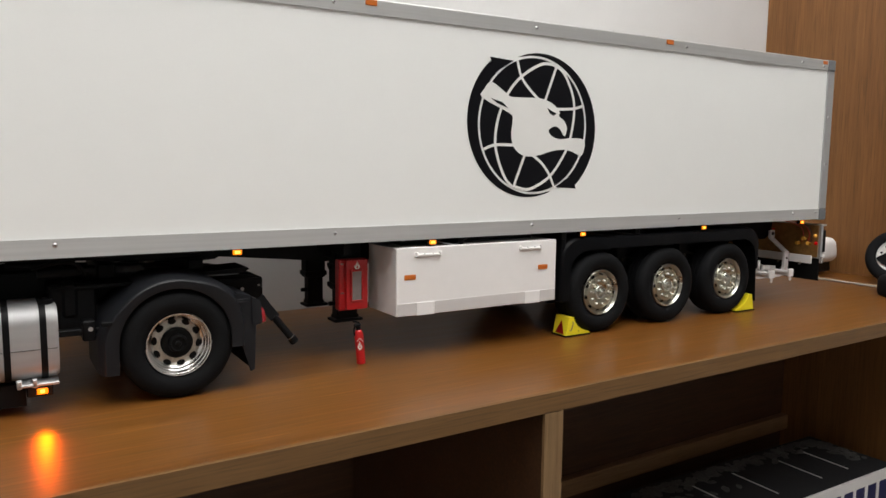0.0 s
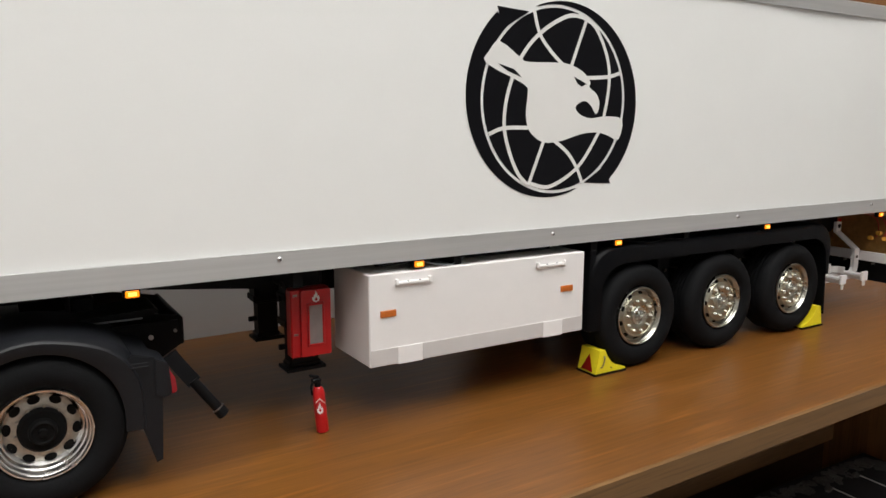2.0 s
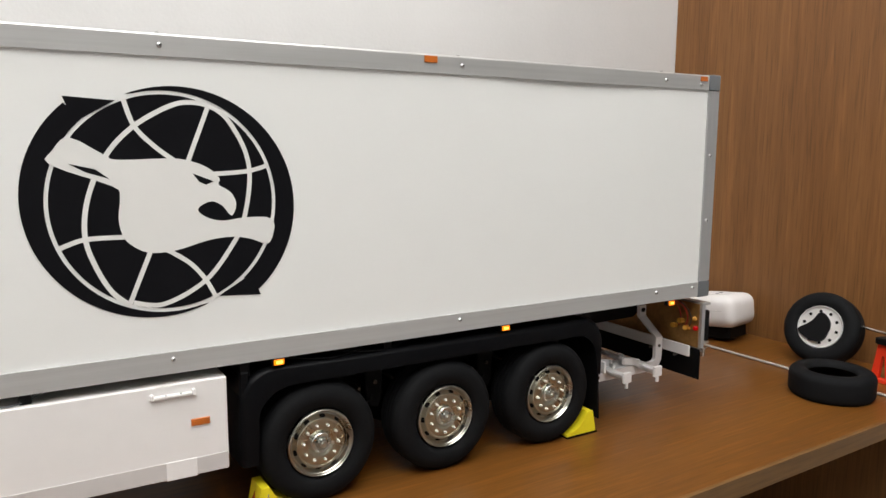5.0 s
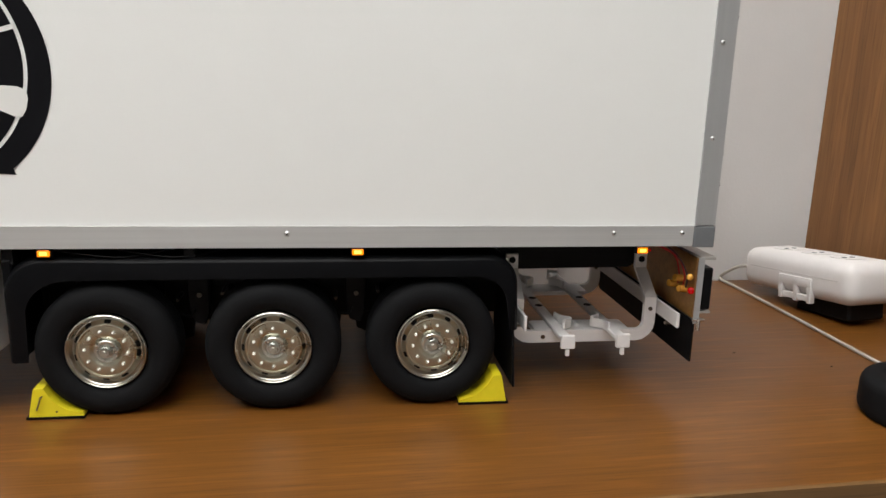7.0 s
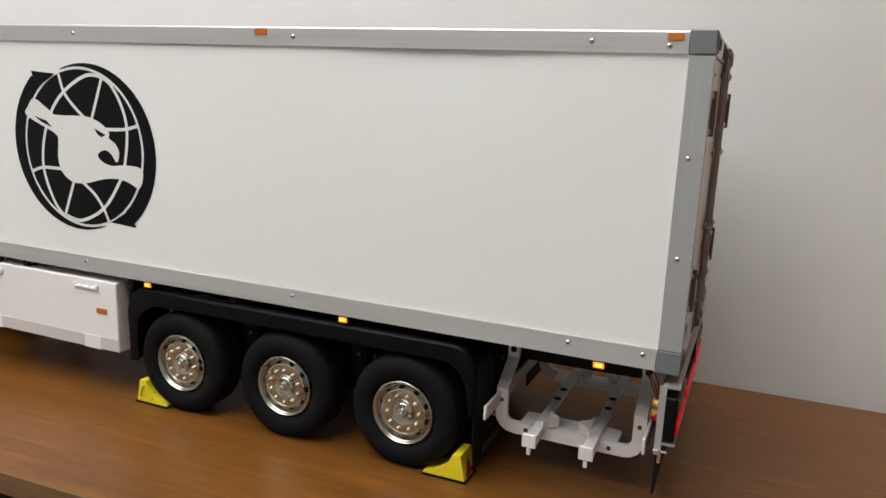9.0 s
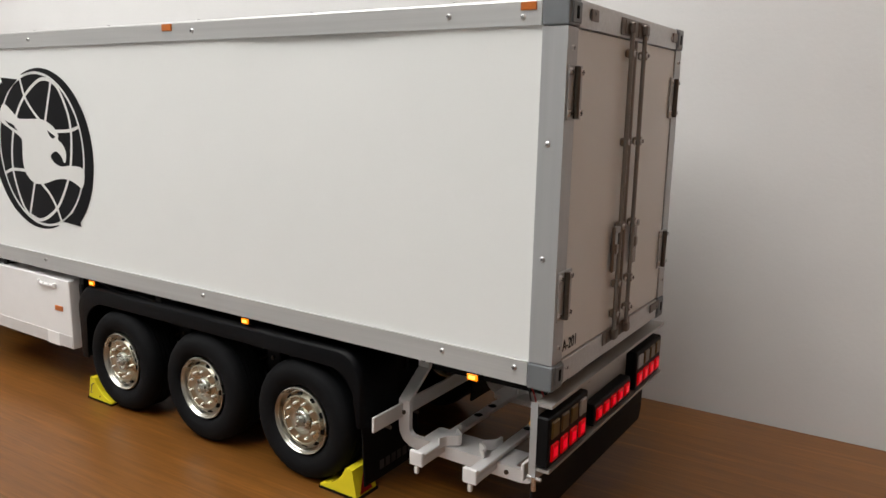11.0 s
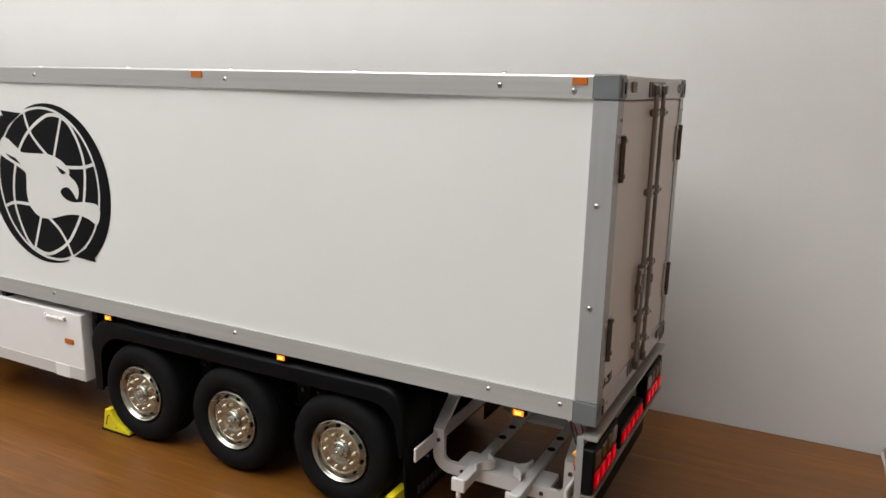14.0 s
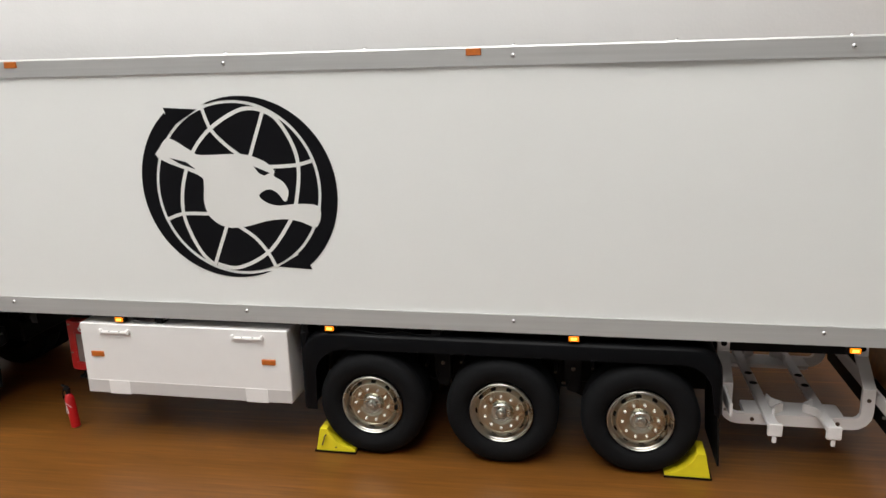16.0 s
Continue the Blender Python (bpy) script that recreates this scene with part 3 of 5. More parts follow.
part("door_seal", boxed(XR - 0.0012, XR + 0.0016, SEAM - 0.0009, SEAM + 0.0009, 0.119, 0.2866, 0.0004, 1), M["steel"], trailer)
for y, z in ((0.006, 0.277), (0.006, 0.127), (W - 0.007, 0.279), (W - 0.007, 0.131), (0.018, 0.113), (0.030, 0.295), (W - 0.024, 0.2935), (W - 0.017, 0.1135)):
    screw((XR + 0.0002, y, z), turns.uniform(0, 90), True, 0.9)
for yc, s in ((0.0075, 1), (W - 0.0075, -1)):
    for zc in (0.112, 0.2935):
        part("corner_plate", boxed(XR + 0.0004, XR + 0.0014, yc - 0.005, yc + 0.005, zc - 0.005, zc + 0.005, 0.0004, 1), M["grey"], trailer)
        part("corner_hole", boxed(XR + 0.0012, XR + 0.0017, yc - 0.0014, yc + 0.0014, zc - 0.003, zc + 0.003, 0.0004, 1), M["dark"], trailer)
for y0, y1, zc in ((W - 0.03, W - 0.012, 0.1145), (0.0255, 0.0345, 0.2942), (W - 0.0235, W - 0.0145, 0.2942)):
    part("corner_plate", boxed(XR + 0.0003, XR + 0.0012, y0, y1, zc - 0.003, zc + 0.003, 0.0004, 1), M["plate"], trailer)


def lettering(text, size, m, material, parent, name):
    """Built-in font, turned into a thin mesh."""
    cu = bpy.data.curves.new(name, "FONT")
    cu.body, cu.size, cu.extrude = text, size, 0.00012
    tmp = bpy.data.objects.new(name, cu)
    scene.collection.objects.link(tmp)
    bpy.context.view_layer.update()
    me = bpy.data.meshes.new_from_object(tmp.evaluated_get(bpy.context.evaluated_depsgraph_get()))
    bpy.data.objects.remove(tmp)
    me.materials.clear()
    me.materials.append(material)
    ob = new(name, me)
    ob.parent = parent
    ob.matrix_basis = m
    return ob


lettering("A-201", 0.0088, Matrix.Translation((XR - 0.0005, 0.0135, 0.1225)) @ pose(0, 0, 0, 90, 0, 90) @ Matrix.Diagonal((0.86, 1, 1, 1)), M["decal"], trailer, "door_lettering")

# ---- rear bumper with lamp clusters ----
BX = -0.0083
WEB = -0.0105
pts = [(WEB - 0.0012, 0.0535), (WEB, 0.0535), (WEB, 0.0602), (BX + 0.0060, 0.0602), (BX + 0.0060, 0.0618), (WEB, 0.0618), (WEB, 0.0962), (BX + 0.0060, 0.0962), (BX + 0.0060, 0.0980), (WEB - 0.0012, 0.0980)]
bumper = part("rear_bumper", prismed(pts, "y", -0.002, W + 0.002), M["bumper"], trailer, "dull aluminium channel bumper with lamp clusters")
part("bumper_lining", boxed(WEB - 0.0024, WEB - 0.0013, 0.002, W - 0.002, 0.056, 0.0965), M["bumper_in"], bumper, "brown inner face of the bumper")
for ya in (-0.0026, W + 0.002):
    part("end_plate", boxed(WEB - 0.0034, WEB + 0.0006, ya, ya + 0.0006, 0.0535, 0.0980), M["alu_v"], bumper, "grey aluminium end plate")


def cluster(y0, y1, z0, z1, top, bottom, name):
    hs = part(name, boxed(WEB - 0.0005, BX + 0.0052, y0, y1, z0, z1, 0.0008, 1), M["black"], bumper, "black lamp housing with lit red lenses")
    rows = [bottom] if top is None else [bottom, top]
    hh = (z1 - z0 - 0.0024) / len(rows)
    for r, kinds in enumerate(rows):
        ww = (y1 - y0 - 0.0028) / len(kinds)
        for i, k in enumerate(kinds):
            ya = y0 + 0.0014 + i * ww
            za = z0 + 0.0012 + r * hh
            bm = boxed(BX + 0.0046, BX + 0.0062, ya + 0.0017, ya + ww - 0.0017, za + 0.0016, za + hh - 0.0016, 0.0006, 1)
            lens = part("lens", bm, M[k], hs, {"amber_rear": "unlit amber-brown lens", "red_on": "glowing red lens", "clear": "unlit clear lens"}[k])
            if k == "red_on":
                part("lens_centre", boxed(BX + 0.0061, BX + 0.0064, ya + ww * 0.3, ya + ww * 0.7, za + hh * 0.3, za + hh * 0.7, 0.0001, 1), M[k.split("_")[0] + "_core"], hs)


A, R, C = "amber_rear", "red_on", "clear"
cluster(-0.0025, 0.0490, 0.0628, 0.0908, (A, A, A, C), (R, R, R, R), "tail_lamp")
cluster(0.0605, 0.1225, 0.0635, 0.0768, None, (R, R, R, R, R), "brake_lamp")
cluster(0.1325, 0.1845, 0.0628, 0.0892, (C, A, A, A), (R, R, R, R), "tail_lamp")
for y, z in ((0.068, 0.0885), (0.117, 0.0885)):
    part("bumper_hole", rodded((WEB - 0.0004, y, z), (WEB + 0.0002, y, z), 0.0009, 10), M["dark"], bumper)
flap = part("rear_flap", prismed([(-0.001, 0.0265), (0.1735, 0.0265), (0.1765, 0.0330), (0.1775, 0.0545), (-0.001, 0.0545)], "x", WEB - 0.0025, WEB - 0.0013), M["flap"], trailer, "black rubber flap below the bumper")
bm = rodded((BX - 0.002, -0.003, 0.049), (BX - 0.002, -0.003, 0.057), 0.0013, 10)
rod(bm, (BX - 0.006, -0.0026, 0.056), (BX + 0.002, -0.0026, 0.056), 0.001, 8)
part("bumper_pin", bm, M["chrome2"], bumper, "bright steel pin", smooth=True)
for y in (0.006, W - 0.006):
    screw((WEB + 0.0001, y, 0.0570), 30, True, 0.9)
for x, y, z, k in ((-0.0160, 0.0040, 0.0740, R), (-0.0175, 0.0045, 0.0830, "bulb")):
    bm = bmesh.new()
    bmesh.ops.create_uvsphere(bm, u_segments=10, v_segments=8, radius=0.0024, matrix=Matrix.Translation((x + 0.0020, y, z)))
    part("led", bm, M[k], bumper, "small round lamp bulb", smooth=True)
for yb, zb in ((0.012, 0.0735), (0.019, 0.0790), (0.027, 0.0730)):
    part("bulb", rodded((WEB - 0.0085, yb, zb), (WEB - 0.0022, yb + 0.001, zb - 0.001), 0.0024, 12), M["bulb"], bumper, "amber bulb behind the bumper", smooth=True)
for y in (0.06, 0.1):
    bm = bmesh.new()
    bmesh.ops.create_uvsphere(bm, u_segments=8, v_segments=6, radius=0.0011, matrix=Matrix.Translation((-0.02, y, 0.088)))
    part("led", bm, M[R], bumper, smooth=True)
for k, (y0, y1) in enumerate(((0.008, 0.05), (0.012, 0.09), (0.02, 0.14))):
    p = [Vector((-0.03 - 0.01 * k, y0 + 0.02, 0.104)), Vector((-0.022, y0 + 0.004, 0.096)), Vector((-0.016, y0, 0.084)), Vector((-0.0145, y0 + 0.003, 0.074))]
    part("wire", pipe(bmesh.new(), smooth_line(p, 5), 0.0005, 6), M["red" if k else "slot"], bumper)

# ---- chassis ----
for yb in (0.063, W - 0.063):
    prof = [(XF, 0.1045), (XF, 0.098), (-0.75, 0.0925), (-0.685, 0.0860), (-0.62, 0.079), (-0.56, 0.074), (-0.15, 0.074), (-0.034, 0.0752), (-0.022, 0.084), (-0.02, 0.1045)]
    bm = prismed(prof, "y", yb - 0.0008, yb + 0.0008)
    box(bm, -0.56, -0.15, yb - 0.005, yb + 0.005, 0.073, 0.0745)
    part("chassis_beam", bm, M["black"], trailer, "black chassis beam")
for x in (-0.66, -0.55, -0.43, -0.33, -0.232, -0.13, -0.03):
    inset = 0.064 if x > -0.2 else 0.004
    part("crossmember", boxed(x - 0.003, x + 0.003, inset, W - inset, 0.095, 0.1045), M["black"], trailer)
part("coupler_plate", boxed(-0.90, -0.72, 0.03, W - 0.03, 0.1, 0.1045), M["black"], trailer)
part("kingpin", rodded((-0.80, 0.0885, 0.088), (-0.80, 0.0885, 0.101), 0.006), M["steel"], trailer)
# added black fillers that keep the gaps behind the wheels dark
part("wheel_housing", boxed(-0.4300, -0.136, 0.040, 0.0525, 0.072, 0.1045), M["black"], trailer)
part("inner_apron", boxed(-0.4335, -0.134, 0.0530, 0.0550, 0.046, 0.1045), M["black"], trailer)

# landing legs
LX = 0.0215
for y in (0.0415, 0.1205):
    xl = -0.6760 if y < 0.1 else -0.6715
    bm = boxed(xl, -0.6520, y, y + 0.015, 0.058, 0.104, 0.0012, 1)
    box(bm, xl + 0.0025, -0.6540, y + 0.0015, y + 0.0135, 0.034, 0.060, 0.0010, 1)
    for zr in (0.0600, 0.0770):
        box(bm, xl - 0.0012, -0.6508, y - 0.0008, y + 0.0158, zr, zr + 0.0045, 0.0006, 1)
    leg = part("landing_leg", bm, M["black"], trailer, "black landing leg with flat foot")
    bm = boxed(xl - 0.0010, -0.6500, y - 0.001, y + 0.016, 0.030, 0.0325, 0.0005, 1)
    box(bm, xl + 0.0015, -0.6530, y + 0.001, y + 0.014, 0.0322, 0.036, 0.001, 1)
    part("foot", bm, M["black"], leg)
    leg.matrix_basis = Matrix.Translation((LX, 0, 0.001))
    for z in (0.046, 0.078):
        part("bolt", rodded((xl - 0.0030, y + 0.007, z), (xl + 0.0030, y + 0.007, z), 0.002, 8), M["black"], leg)
    part("gear_box", boxed(xl - 0.0020, -0.6500, y + 0.003, y + 0.02, 0.086, 0.1, 0.001, 1), M["black"], leg)
part("leg_shaft", rodded((-0.6425, 0.05, 0.092), (-0.6425, 0.125, 0.092), 0.002), M["black"], trailer)


# three axles
def tyre_mesh(r=0.0429, w=0.029, tread=True):
    """A truck tyre with rounded shoulders, a raised wall ring and tread ribs."""
    prof = [(0.0234, 0.0040), (0.0241, 0.0016), (0.0252, 0.0002), (0.0272, -0.0012), (0.0300, -0.0021), (0.0330, -0.0023), (0.0356, -0.0018), (0.0376, -0.0008), (0.0392, 0.0005), (0.0403, 0.0020), (0.0411, 0.0038), (0.0415, 0.0056)]
    prof = [(a * r / 0.0415, b) for a, b in prof]
    grooves = []
    y = 0.0072
    while tread and y < w - 0.0075:
        grooves += [(r, y), (r, y + 0.0026), (r - 0.0011, y + 0.0027), (r - 0.0011, y + 0.0034)]
        y += 0.0035
    prof = prof + grooves + [(a, w - b) for a, b in reversed(prof)]
    return lathe(bmesh.new(), prof, 64)


tyre_proto = None
HOLE = Matrix.Translation((0.01885, 0.00250, 0)) @ pose(0, 0, 0, 0, 0, 54)


def wheel(parent, at, m=None):
    """A plated dish wheel with hand holes, nuts and a hub, on a rubber tyre."""
    global tyre_proto, rim_proto, disc_proto, hub_proto, nut_proto, hole_proto, back_proto
    place = m if m is not None else Matrix.Translation(at)
    if tyre_proto is None:
        bm = lathe(bmesh.new(), [(0.0236, 0.0030), (0.0241, 0.0010), (0.0239, -0.0002), (0.0233, -0.0006), (0.0228, -0.0001), (0.0225, 0.0010), (0.0219, 0.0014), (0.0216, 0.0022), (0.0212, 0.0036), (0.0207, 0.0041), (0.0201, 0.0040)], 64)
        rim_proto = part("wheel", bm, M["chrome"], parent, "plated dish wheel on a black tyre", smooth=True)
        bm = lathe(bmesh.new(), [(0.0201, 0.0040), (0.0195, 0.0034), (0.0182, 0.0016), (0.0178, 0.0009), (0.0170, 0.0006), (0.0164, 0.0008), (0.0161, 0.0014), (0.0150, 0.0014), (0.0104, 0.0013), (0.0094, 0.0015), (0.0086, 0.0022), (0.0070, 0.0024), (0.00001, 0.0024)], 56)
        disc_proto = part("disc", bm, M["rim_disc"], rim_proto, "champagne-tinted plated wheel disc", smooth=True)
        tyre_proto = part("tyre", tyre_mesh(), M["rubber"], rim_proto, "black rubber tyre", smooth=True)
        bm = lathe(bmesh.new(), [(0.0074, 0.0026), (0.0072, 0.0006), (0.0066, 0.0000), (0.0052, 0.0002), (0.0046, 0.0012), (0.0040, 0.0012), (0.0036, -0.0012), (0.0030, -0.0016)], 28)
        rod(bm, (0, 0.0014, 0), (0, -0.0024, 0), 0.0031, 6, 0.0027)
        rod(bm, (0, -0.0020, 0), (0, -0.0036, 0), 0.0014, 12, 0.0011)
        for k in range(3):
            q = Vector((0.0058 * math.cos(2.1 * k + 0.4), 0, 0.0058 * math.sin(2.1 * k + 0.4)))
            rod(bm, q + Vector((0, 0.001, 0)), q + Vector((0, -0.0010, 0)), 0.0009, 6)
        hub_proto = part("hub", bm, M["hub"], rim_proto, "rough steel hub with centre bolt", smooth=True)
        bm = rodded((0, 0.0016, 0), (0, -0.0002, 0), 0.0012, 6, 0.0011)
        rod(bm, (0, -0.0002, 0), (0, -0.0016, 0), 0.0010, 10, 0.0005)
        nut_proto = part("nut", bm, M["nut"], rim_proto)
        nut_proto.matrix_basis = Matrix.Translation((0.0128, 0, 0))
        bm = prismed(rounded(-0.0014, 0.0014, -0.0020, 0.0020, 0.0009, 3), "y", -0.0004, 0.0004)
        hole_proto = part("hand_hole", bm, M["dark"], rim_proto)
        hole_proto.matrix_basis = HOLE
        ob = rim_proto
        first = True
    else:
        ob = shared("wheel", rim_proto, parent, place)
        shared("tyre", tyre_proto, ob, Matrix.Identity(4))
        shared("disc", disc_proto, ob, Matrix.Identity(4))
        shared("hub", hub_proto, ob, Matrix.Identity(4))
        first = False
    ob.matrix_basis = place
    for i in range(1 if first else 0, 10):
        a = 36.0 * i
        q = pose(0, 0, 0, 0, -a, 0)
        shared("nut", nut_proto, ob, q @ Matrix.Translation((0.0128, 0, 0)))
        shared("hand_hole", hole_proto, ob, q @ pose(0, 0, 0, 0, 18, 0) @ HOLE)
    return ob


for i, x in enumerate((-0.3803, -0.2828, -0.1843)):
    wheel(trailer, None, Matrix.Translation((x, 0.0026, 0.0414)) @ pose(0, 0, 0, 0, 13 * i + 5, 0) @ Matrix.Scale(0.965, 4))
    wheel(trailer, None, Matrix.Translation((x, W - 0.0026, 0.0414)) @ pose(0, 0, 0, 0, 0, 180) @ Matrix.Scale(0.965, 4))
    part("axle", rodded((x, 0.025, 0.0415), (x, W - 0.025, 0.0415), 0.005, 12), M["black"], trailer)
    bm = boxed(x - 0.03, x + 0.012, 0.050, 0.058, 0.045, 0.055, 0.001, 1)
    rod(bm, (x + 0.022, 0.048, 0.055), (x + 0.022, 0.048, 0.095), 0.004, 10)
    box(bm, x - 0.045, x - 0.03, 0.045, 0.06, 0.05, 0.08, 0.001, 1)
    part("suspension_arm", bm, M["black"], trailer)
    if i < 2:
        bm = prismed([(x + 0.043, 0.094), (x + 0.044, 0.062), (x + 0.047, 0.051), (x + 0.054, 0.049), (x + 0.057, 0.056), (x + 0.058, 0.094)], "y", 0.026, 0.036)
        bmesh.ops.bevel(bm, geom=bm.edges[:], offset=0.001, segments=1, affect="EDGES")
        hang = part("spring_hanger", bm, M["black"], trailer, "dull black spring hanger between the wheels")
        hook = smooth_line([(x + 0.036, 0.030, 0.060), (x + 0.040, 0.028, 0.0555), (x + 0.046, 0.0255, 0.0555), (x + 0.048, 0.0255, 0.0600)], 5)
        part("hook", pipe(bmesh.new(), hook, 0.0009, 8), M["black"], hang, smooth=True)
        for dx, dz, rr in ((0.038, -0.003, 0.0016), (0.051, 0.0, 0.0022), (0.065, 0.001, 0.0015)):
            part("bolt", rodded((x + dx, 0.0245, 0.0690 + dz), (x + dx, 0.0400, 0.0690 + dz), rr * 0.7, 8), M["hinge"], hang)
    part("suspension_plate", prismed([(x - 0.052, 0.080), (x - 0.046, 0.034), (x - 0.02, 0.022), (x + 0.02, 0.022), (x + 0.040, 0.030), (x + 0.046, 0.080)], "y", 0.060, 0.063), M["black"], trailer, "black suspension plate behind the wheel")


# mudguards above the wheels, with a band face, bent ends and a thin top
def guard(fy, deep, s):
    """One moulded arch over three wheels: face, chamfered outer edge and a thin roof behind."""
    xa, xb, top = -0.4340, -0.1310, 0.0990
    out, inn = [(xa, 0.036), (xa, 0.060)], [(xa + 0.0105, 0.036), (xa + 0.0115, 0.060)]
    for a in range(0, 91, 10):
        c, d = math.cos(radians(a)), math.sin(radians(a))
        out.append((xa + 0.021 - 0.021 * c, top - 0.021 + 0.021 * d))
        inn.append((xa + 0.036 - 0.0245 * c, top - 0.034 + 0.0205 * d))
    for i in (1, 2, 3):
        out.append((xa + (xb - xa) * i / 4, top))
        inn.append((xa + (xb - xa) * i / 4, top - 0.0132))
    for a in range(90, -1, -10):
        c, d = math.cos(radians(a)), math.sin(radians(a))
        out.append((xb - 0.019 + 0.019 * c, top - 0.019 + 0.019 * d))
        inn.append((xb - 0.027 + 0.0205 * c, top - 0.033 + 0.0198 * d))
    out.append((xb + 0.0015, 0.050))
    inn.append((xb - 0.0040, 0.050))
    bm, rows = bmesh.new(), []
    for (ox, oz), (ix, iz) in zip(out, inn):
        d = Vector((ix - ox, iz - oz)).normalized()
        at = lambda k, y: (ox + d.x * k, fy + s * y, oz + d.y * k)
        ring = [(ix, fy + s * 0.0004, iz), at(0.0034, 0.0), at(0.0026, 0.0003), at(0.0004, 0.0030), at(0.0, 0.0042), at(0.0, deep), at(0.0016, deep), at(0.0020, 0.0050), at(0.0042, 0.0022), (ix, fy + s * 0.0020, iz)]
        rows.append([bm.verts.new(p) for p in ring])
    n = len(rows[0])
    for p, q in zip(rows, rows[1:]):
        for i in range(n):
            bm.faces.new((p[i], p[(i + 1) % n], q[(i + 1) % n], q[i]))
    bm.faces.new(rows[0])
    bm.faces.new(rows[-1])
    return bm


part("mudguard", guard(0.0010, 0.037, 1), M["fender"], trailer, "black plastic mudguard over three wheels", smooth=True)
part("mudguard", guard(W - 0.0010, 0.037, -1), M["fender"], trailer, smooth=True)
# added filler that blocks the bright gap between guard front and tyre
part("mudguard_end", boxed(-0.4335, -0.428, 0.003, 0.045, 0.035, 0.098, 0.001, 1), M["fender"], trailer)
mf = part("mudflap", boxed(-0.1345, -0.1330, 0.0035, 0.062, 0.010, 0.075, 0.0004, 1, Matrix.Translation((-0.1337, 0, 0.075)) @ pose(0, 0, 0, 0, -3, 0) @ Matrix.Translation((0.1337, 0, -0.075))), M["flap"], trailer, "black rubber mudflap with grey lettering bars")
for i in range(6):
    part("lettering_bar", boxed(-0.1296, -0.1292, 0.018 + 0.0062 * i, 0.0224 + 0.0062 * i, 0.0165, 0.0225), M["lettering"], mf)
part("mudflap", boxed(-0.1345, -0.1330, W - 0.046, W - 0.0035, 0.022, 0.075), M["flap"], trailer)

# ---- white storage box ----
b0, b1, z0, z1 = -0.6165, -0.4425, 0.0395, 0.0985
sbin = part("storage_box", boxed(b0, b1, 0.0, 0.054, z0, z1, 0.0007, 1), M["bin"], trailer, "white side storage box with catches and reflectors")
for xa in (-0.599, -0.4875):
    bm = boxed(xa, xa + 0.026, -0.0020, 0.0002, 0.0905, 0.0928, 0.0006, 1)
    box(bm, xa, xa + 0.0022, -0.0026, 0.0002, 0.0905, 0.0945, 0.0005, 1)
    box(bm, xa + 0.0238, xa + 0.026, -0.0026, 0.0002, 0.0905, 0.0945, 0.0005, 1)
    ct = part("catch", bm, M["bin"], sbin, "white bar catch")
    for dx in (0.009, 0.0175):
        part("catch_hole", rodded((xa + dx, -0.0014, 0.0925), (xa + dx, -0.0014, 0.09295), 0.0007, 8), M["grey"], ct)
for xc in (-0.6035, -0.4590):
    part("reflector", boxed(xc - 0.0055, xc + 0.0055, -0.0009, 0.0003, 0.0708, 0.0752, 0.0003, 1), M["marker"], sbin, "small amber reflector")
for xa, xb in ((b0 + 0.0008, -0.597), (-0.579, -0.480), (-0.462, b1 - 0.0008)):
    part("lower_band", boxed(xa, xb, -0.0004, 0.0002, z0 + 0.0006, z0 + 0.011), M["bin_band"], sbin, "greyish lower band")
for xa in (-0.5970, -0.4800):
    part("foot_tab", boxed(xa, xa + 0.018, -0.0005, 0.0004, z0 - 0.0003, z0 + 0.0112, 0.0002, 1), M["bin"], sbin)
part("bin_bracket", boxed(-0.60, -0.455, 0.024, 0.05, 0.0985, 0.1047), M["black"], trailer)

# ---- red cabinet on the landing leg ----
cab = part("extinguisher_cabinet", boxed(-0.6695, -0.6445, 0.004, 0.0125, 0.0515, 0.094, 0.0008, 1), M["red"], trailer, "red cabinet with grey window and flame sign")
bm = prismed([(-0.6632, 0.0525), (-0.6455, 0.0525), (-0.6450, 0.0530), (-0.6450, 0.0930), (-0.6455, 0.0935), (-0.6632, 0.0935), (-0.6640, 0.0927), (-0.6640, 0.0533)], "y", 0.0012, 0.0042)
part("cabinet_lid", bm, M["red"], cab, "raised red lid")
bm = bmesh.new()
for a, b, c, d in ((-0.6605, -0.6495, 0.0842, 0.0856), (-0.6605, -0.6495, 0.0588, 0.0602), (-0.6605, -0.6592, 0.0602, 0.0842), (-0.6508, -0.6495, 0.0602, 0.0842)):
    box(bm, a, b, -0.0002, 0.0013, c, d, 0.0003, 1)
part("window_rim", bm, M["red"], cab)
part("window_pane", boxed(-0.6592, -0.6508, 0.0005, 0.0013, 0.0602, 0.0842), M["window"], cab, "dull grey window")
FLAME = [(0, -1), (0.55, -0.8), (0.72, -0.3), (0.5, 0.15), (0.3, 0.0), (0.25, 0.5), (0.0, 1.0), (-0.12, 0.5), (-0.4, 0.25), (-0.35, -0.05), (-0.7, -0.1), (-0.68, -0.55), (-0.4, -0.9)]


def flame(cx, cz, s, y, parent, m=None):
    bm = prismed([(cx + a * s, cz + b * s) for a, b in FLAME], "y", y - 0.0002, y + 0.0002)
    return part("flame_sign", bm, M["vinyl"], parent, "white flame sign")


flame(-0.6545, 0.0893, 0.0034, 0.0010, cab)
part("flame_core", prismed([(-0.6545 + a * 0.0013, 0.0880 + b * 0.0012) for a, b in FLAME], "y", 0.0005, 0.0009), M["red"], cab)
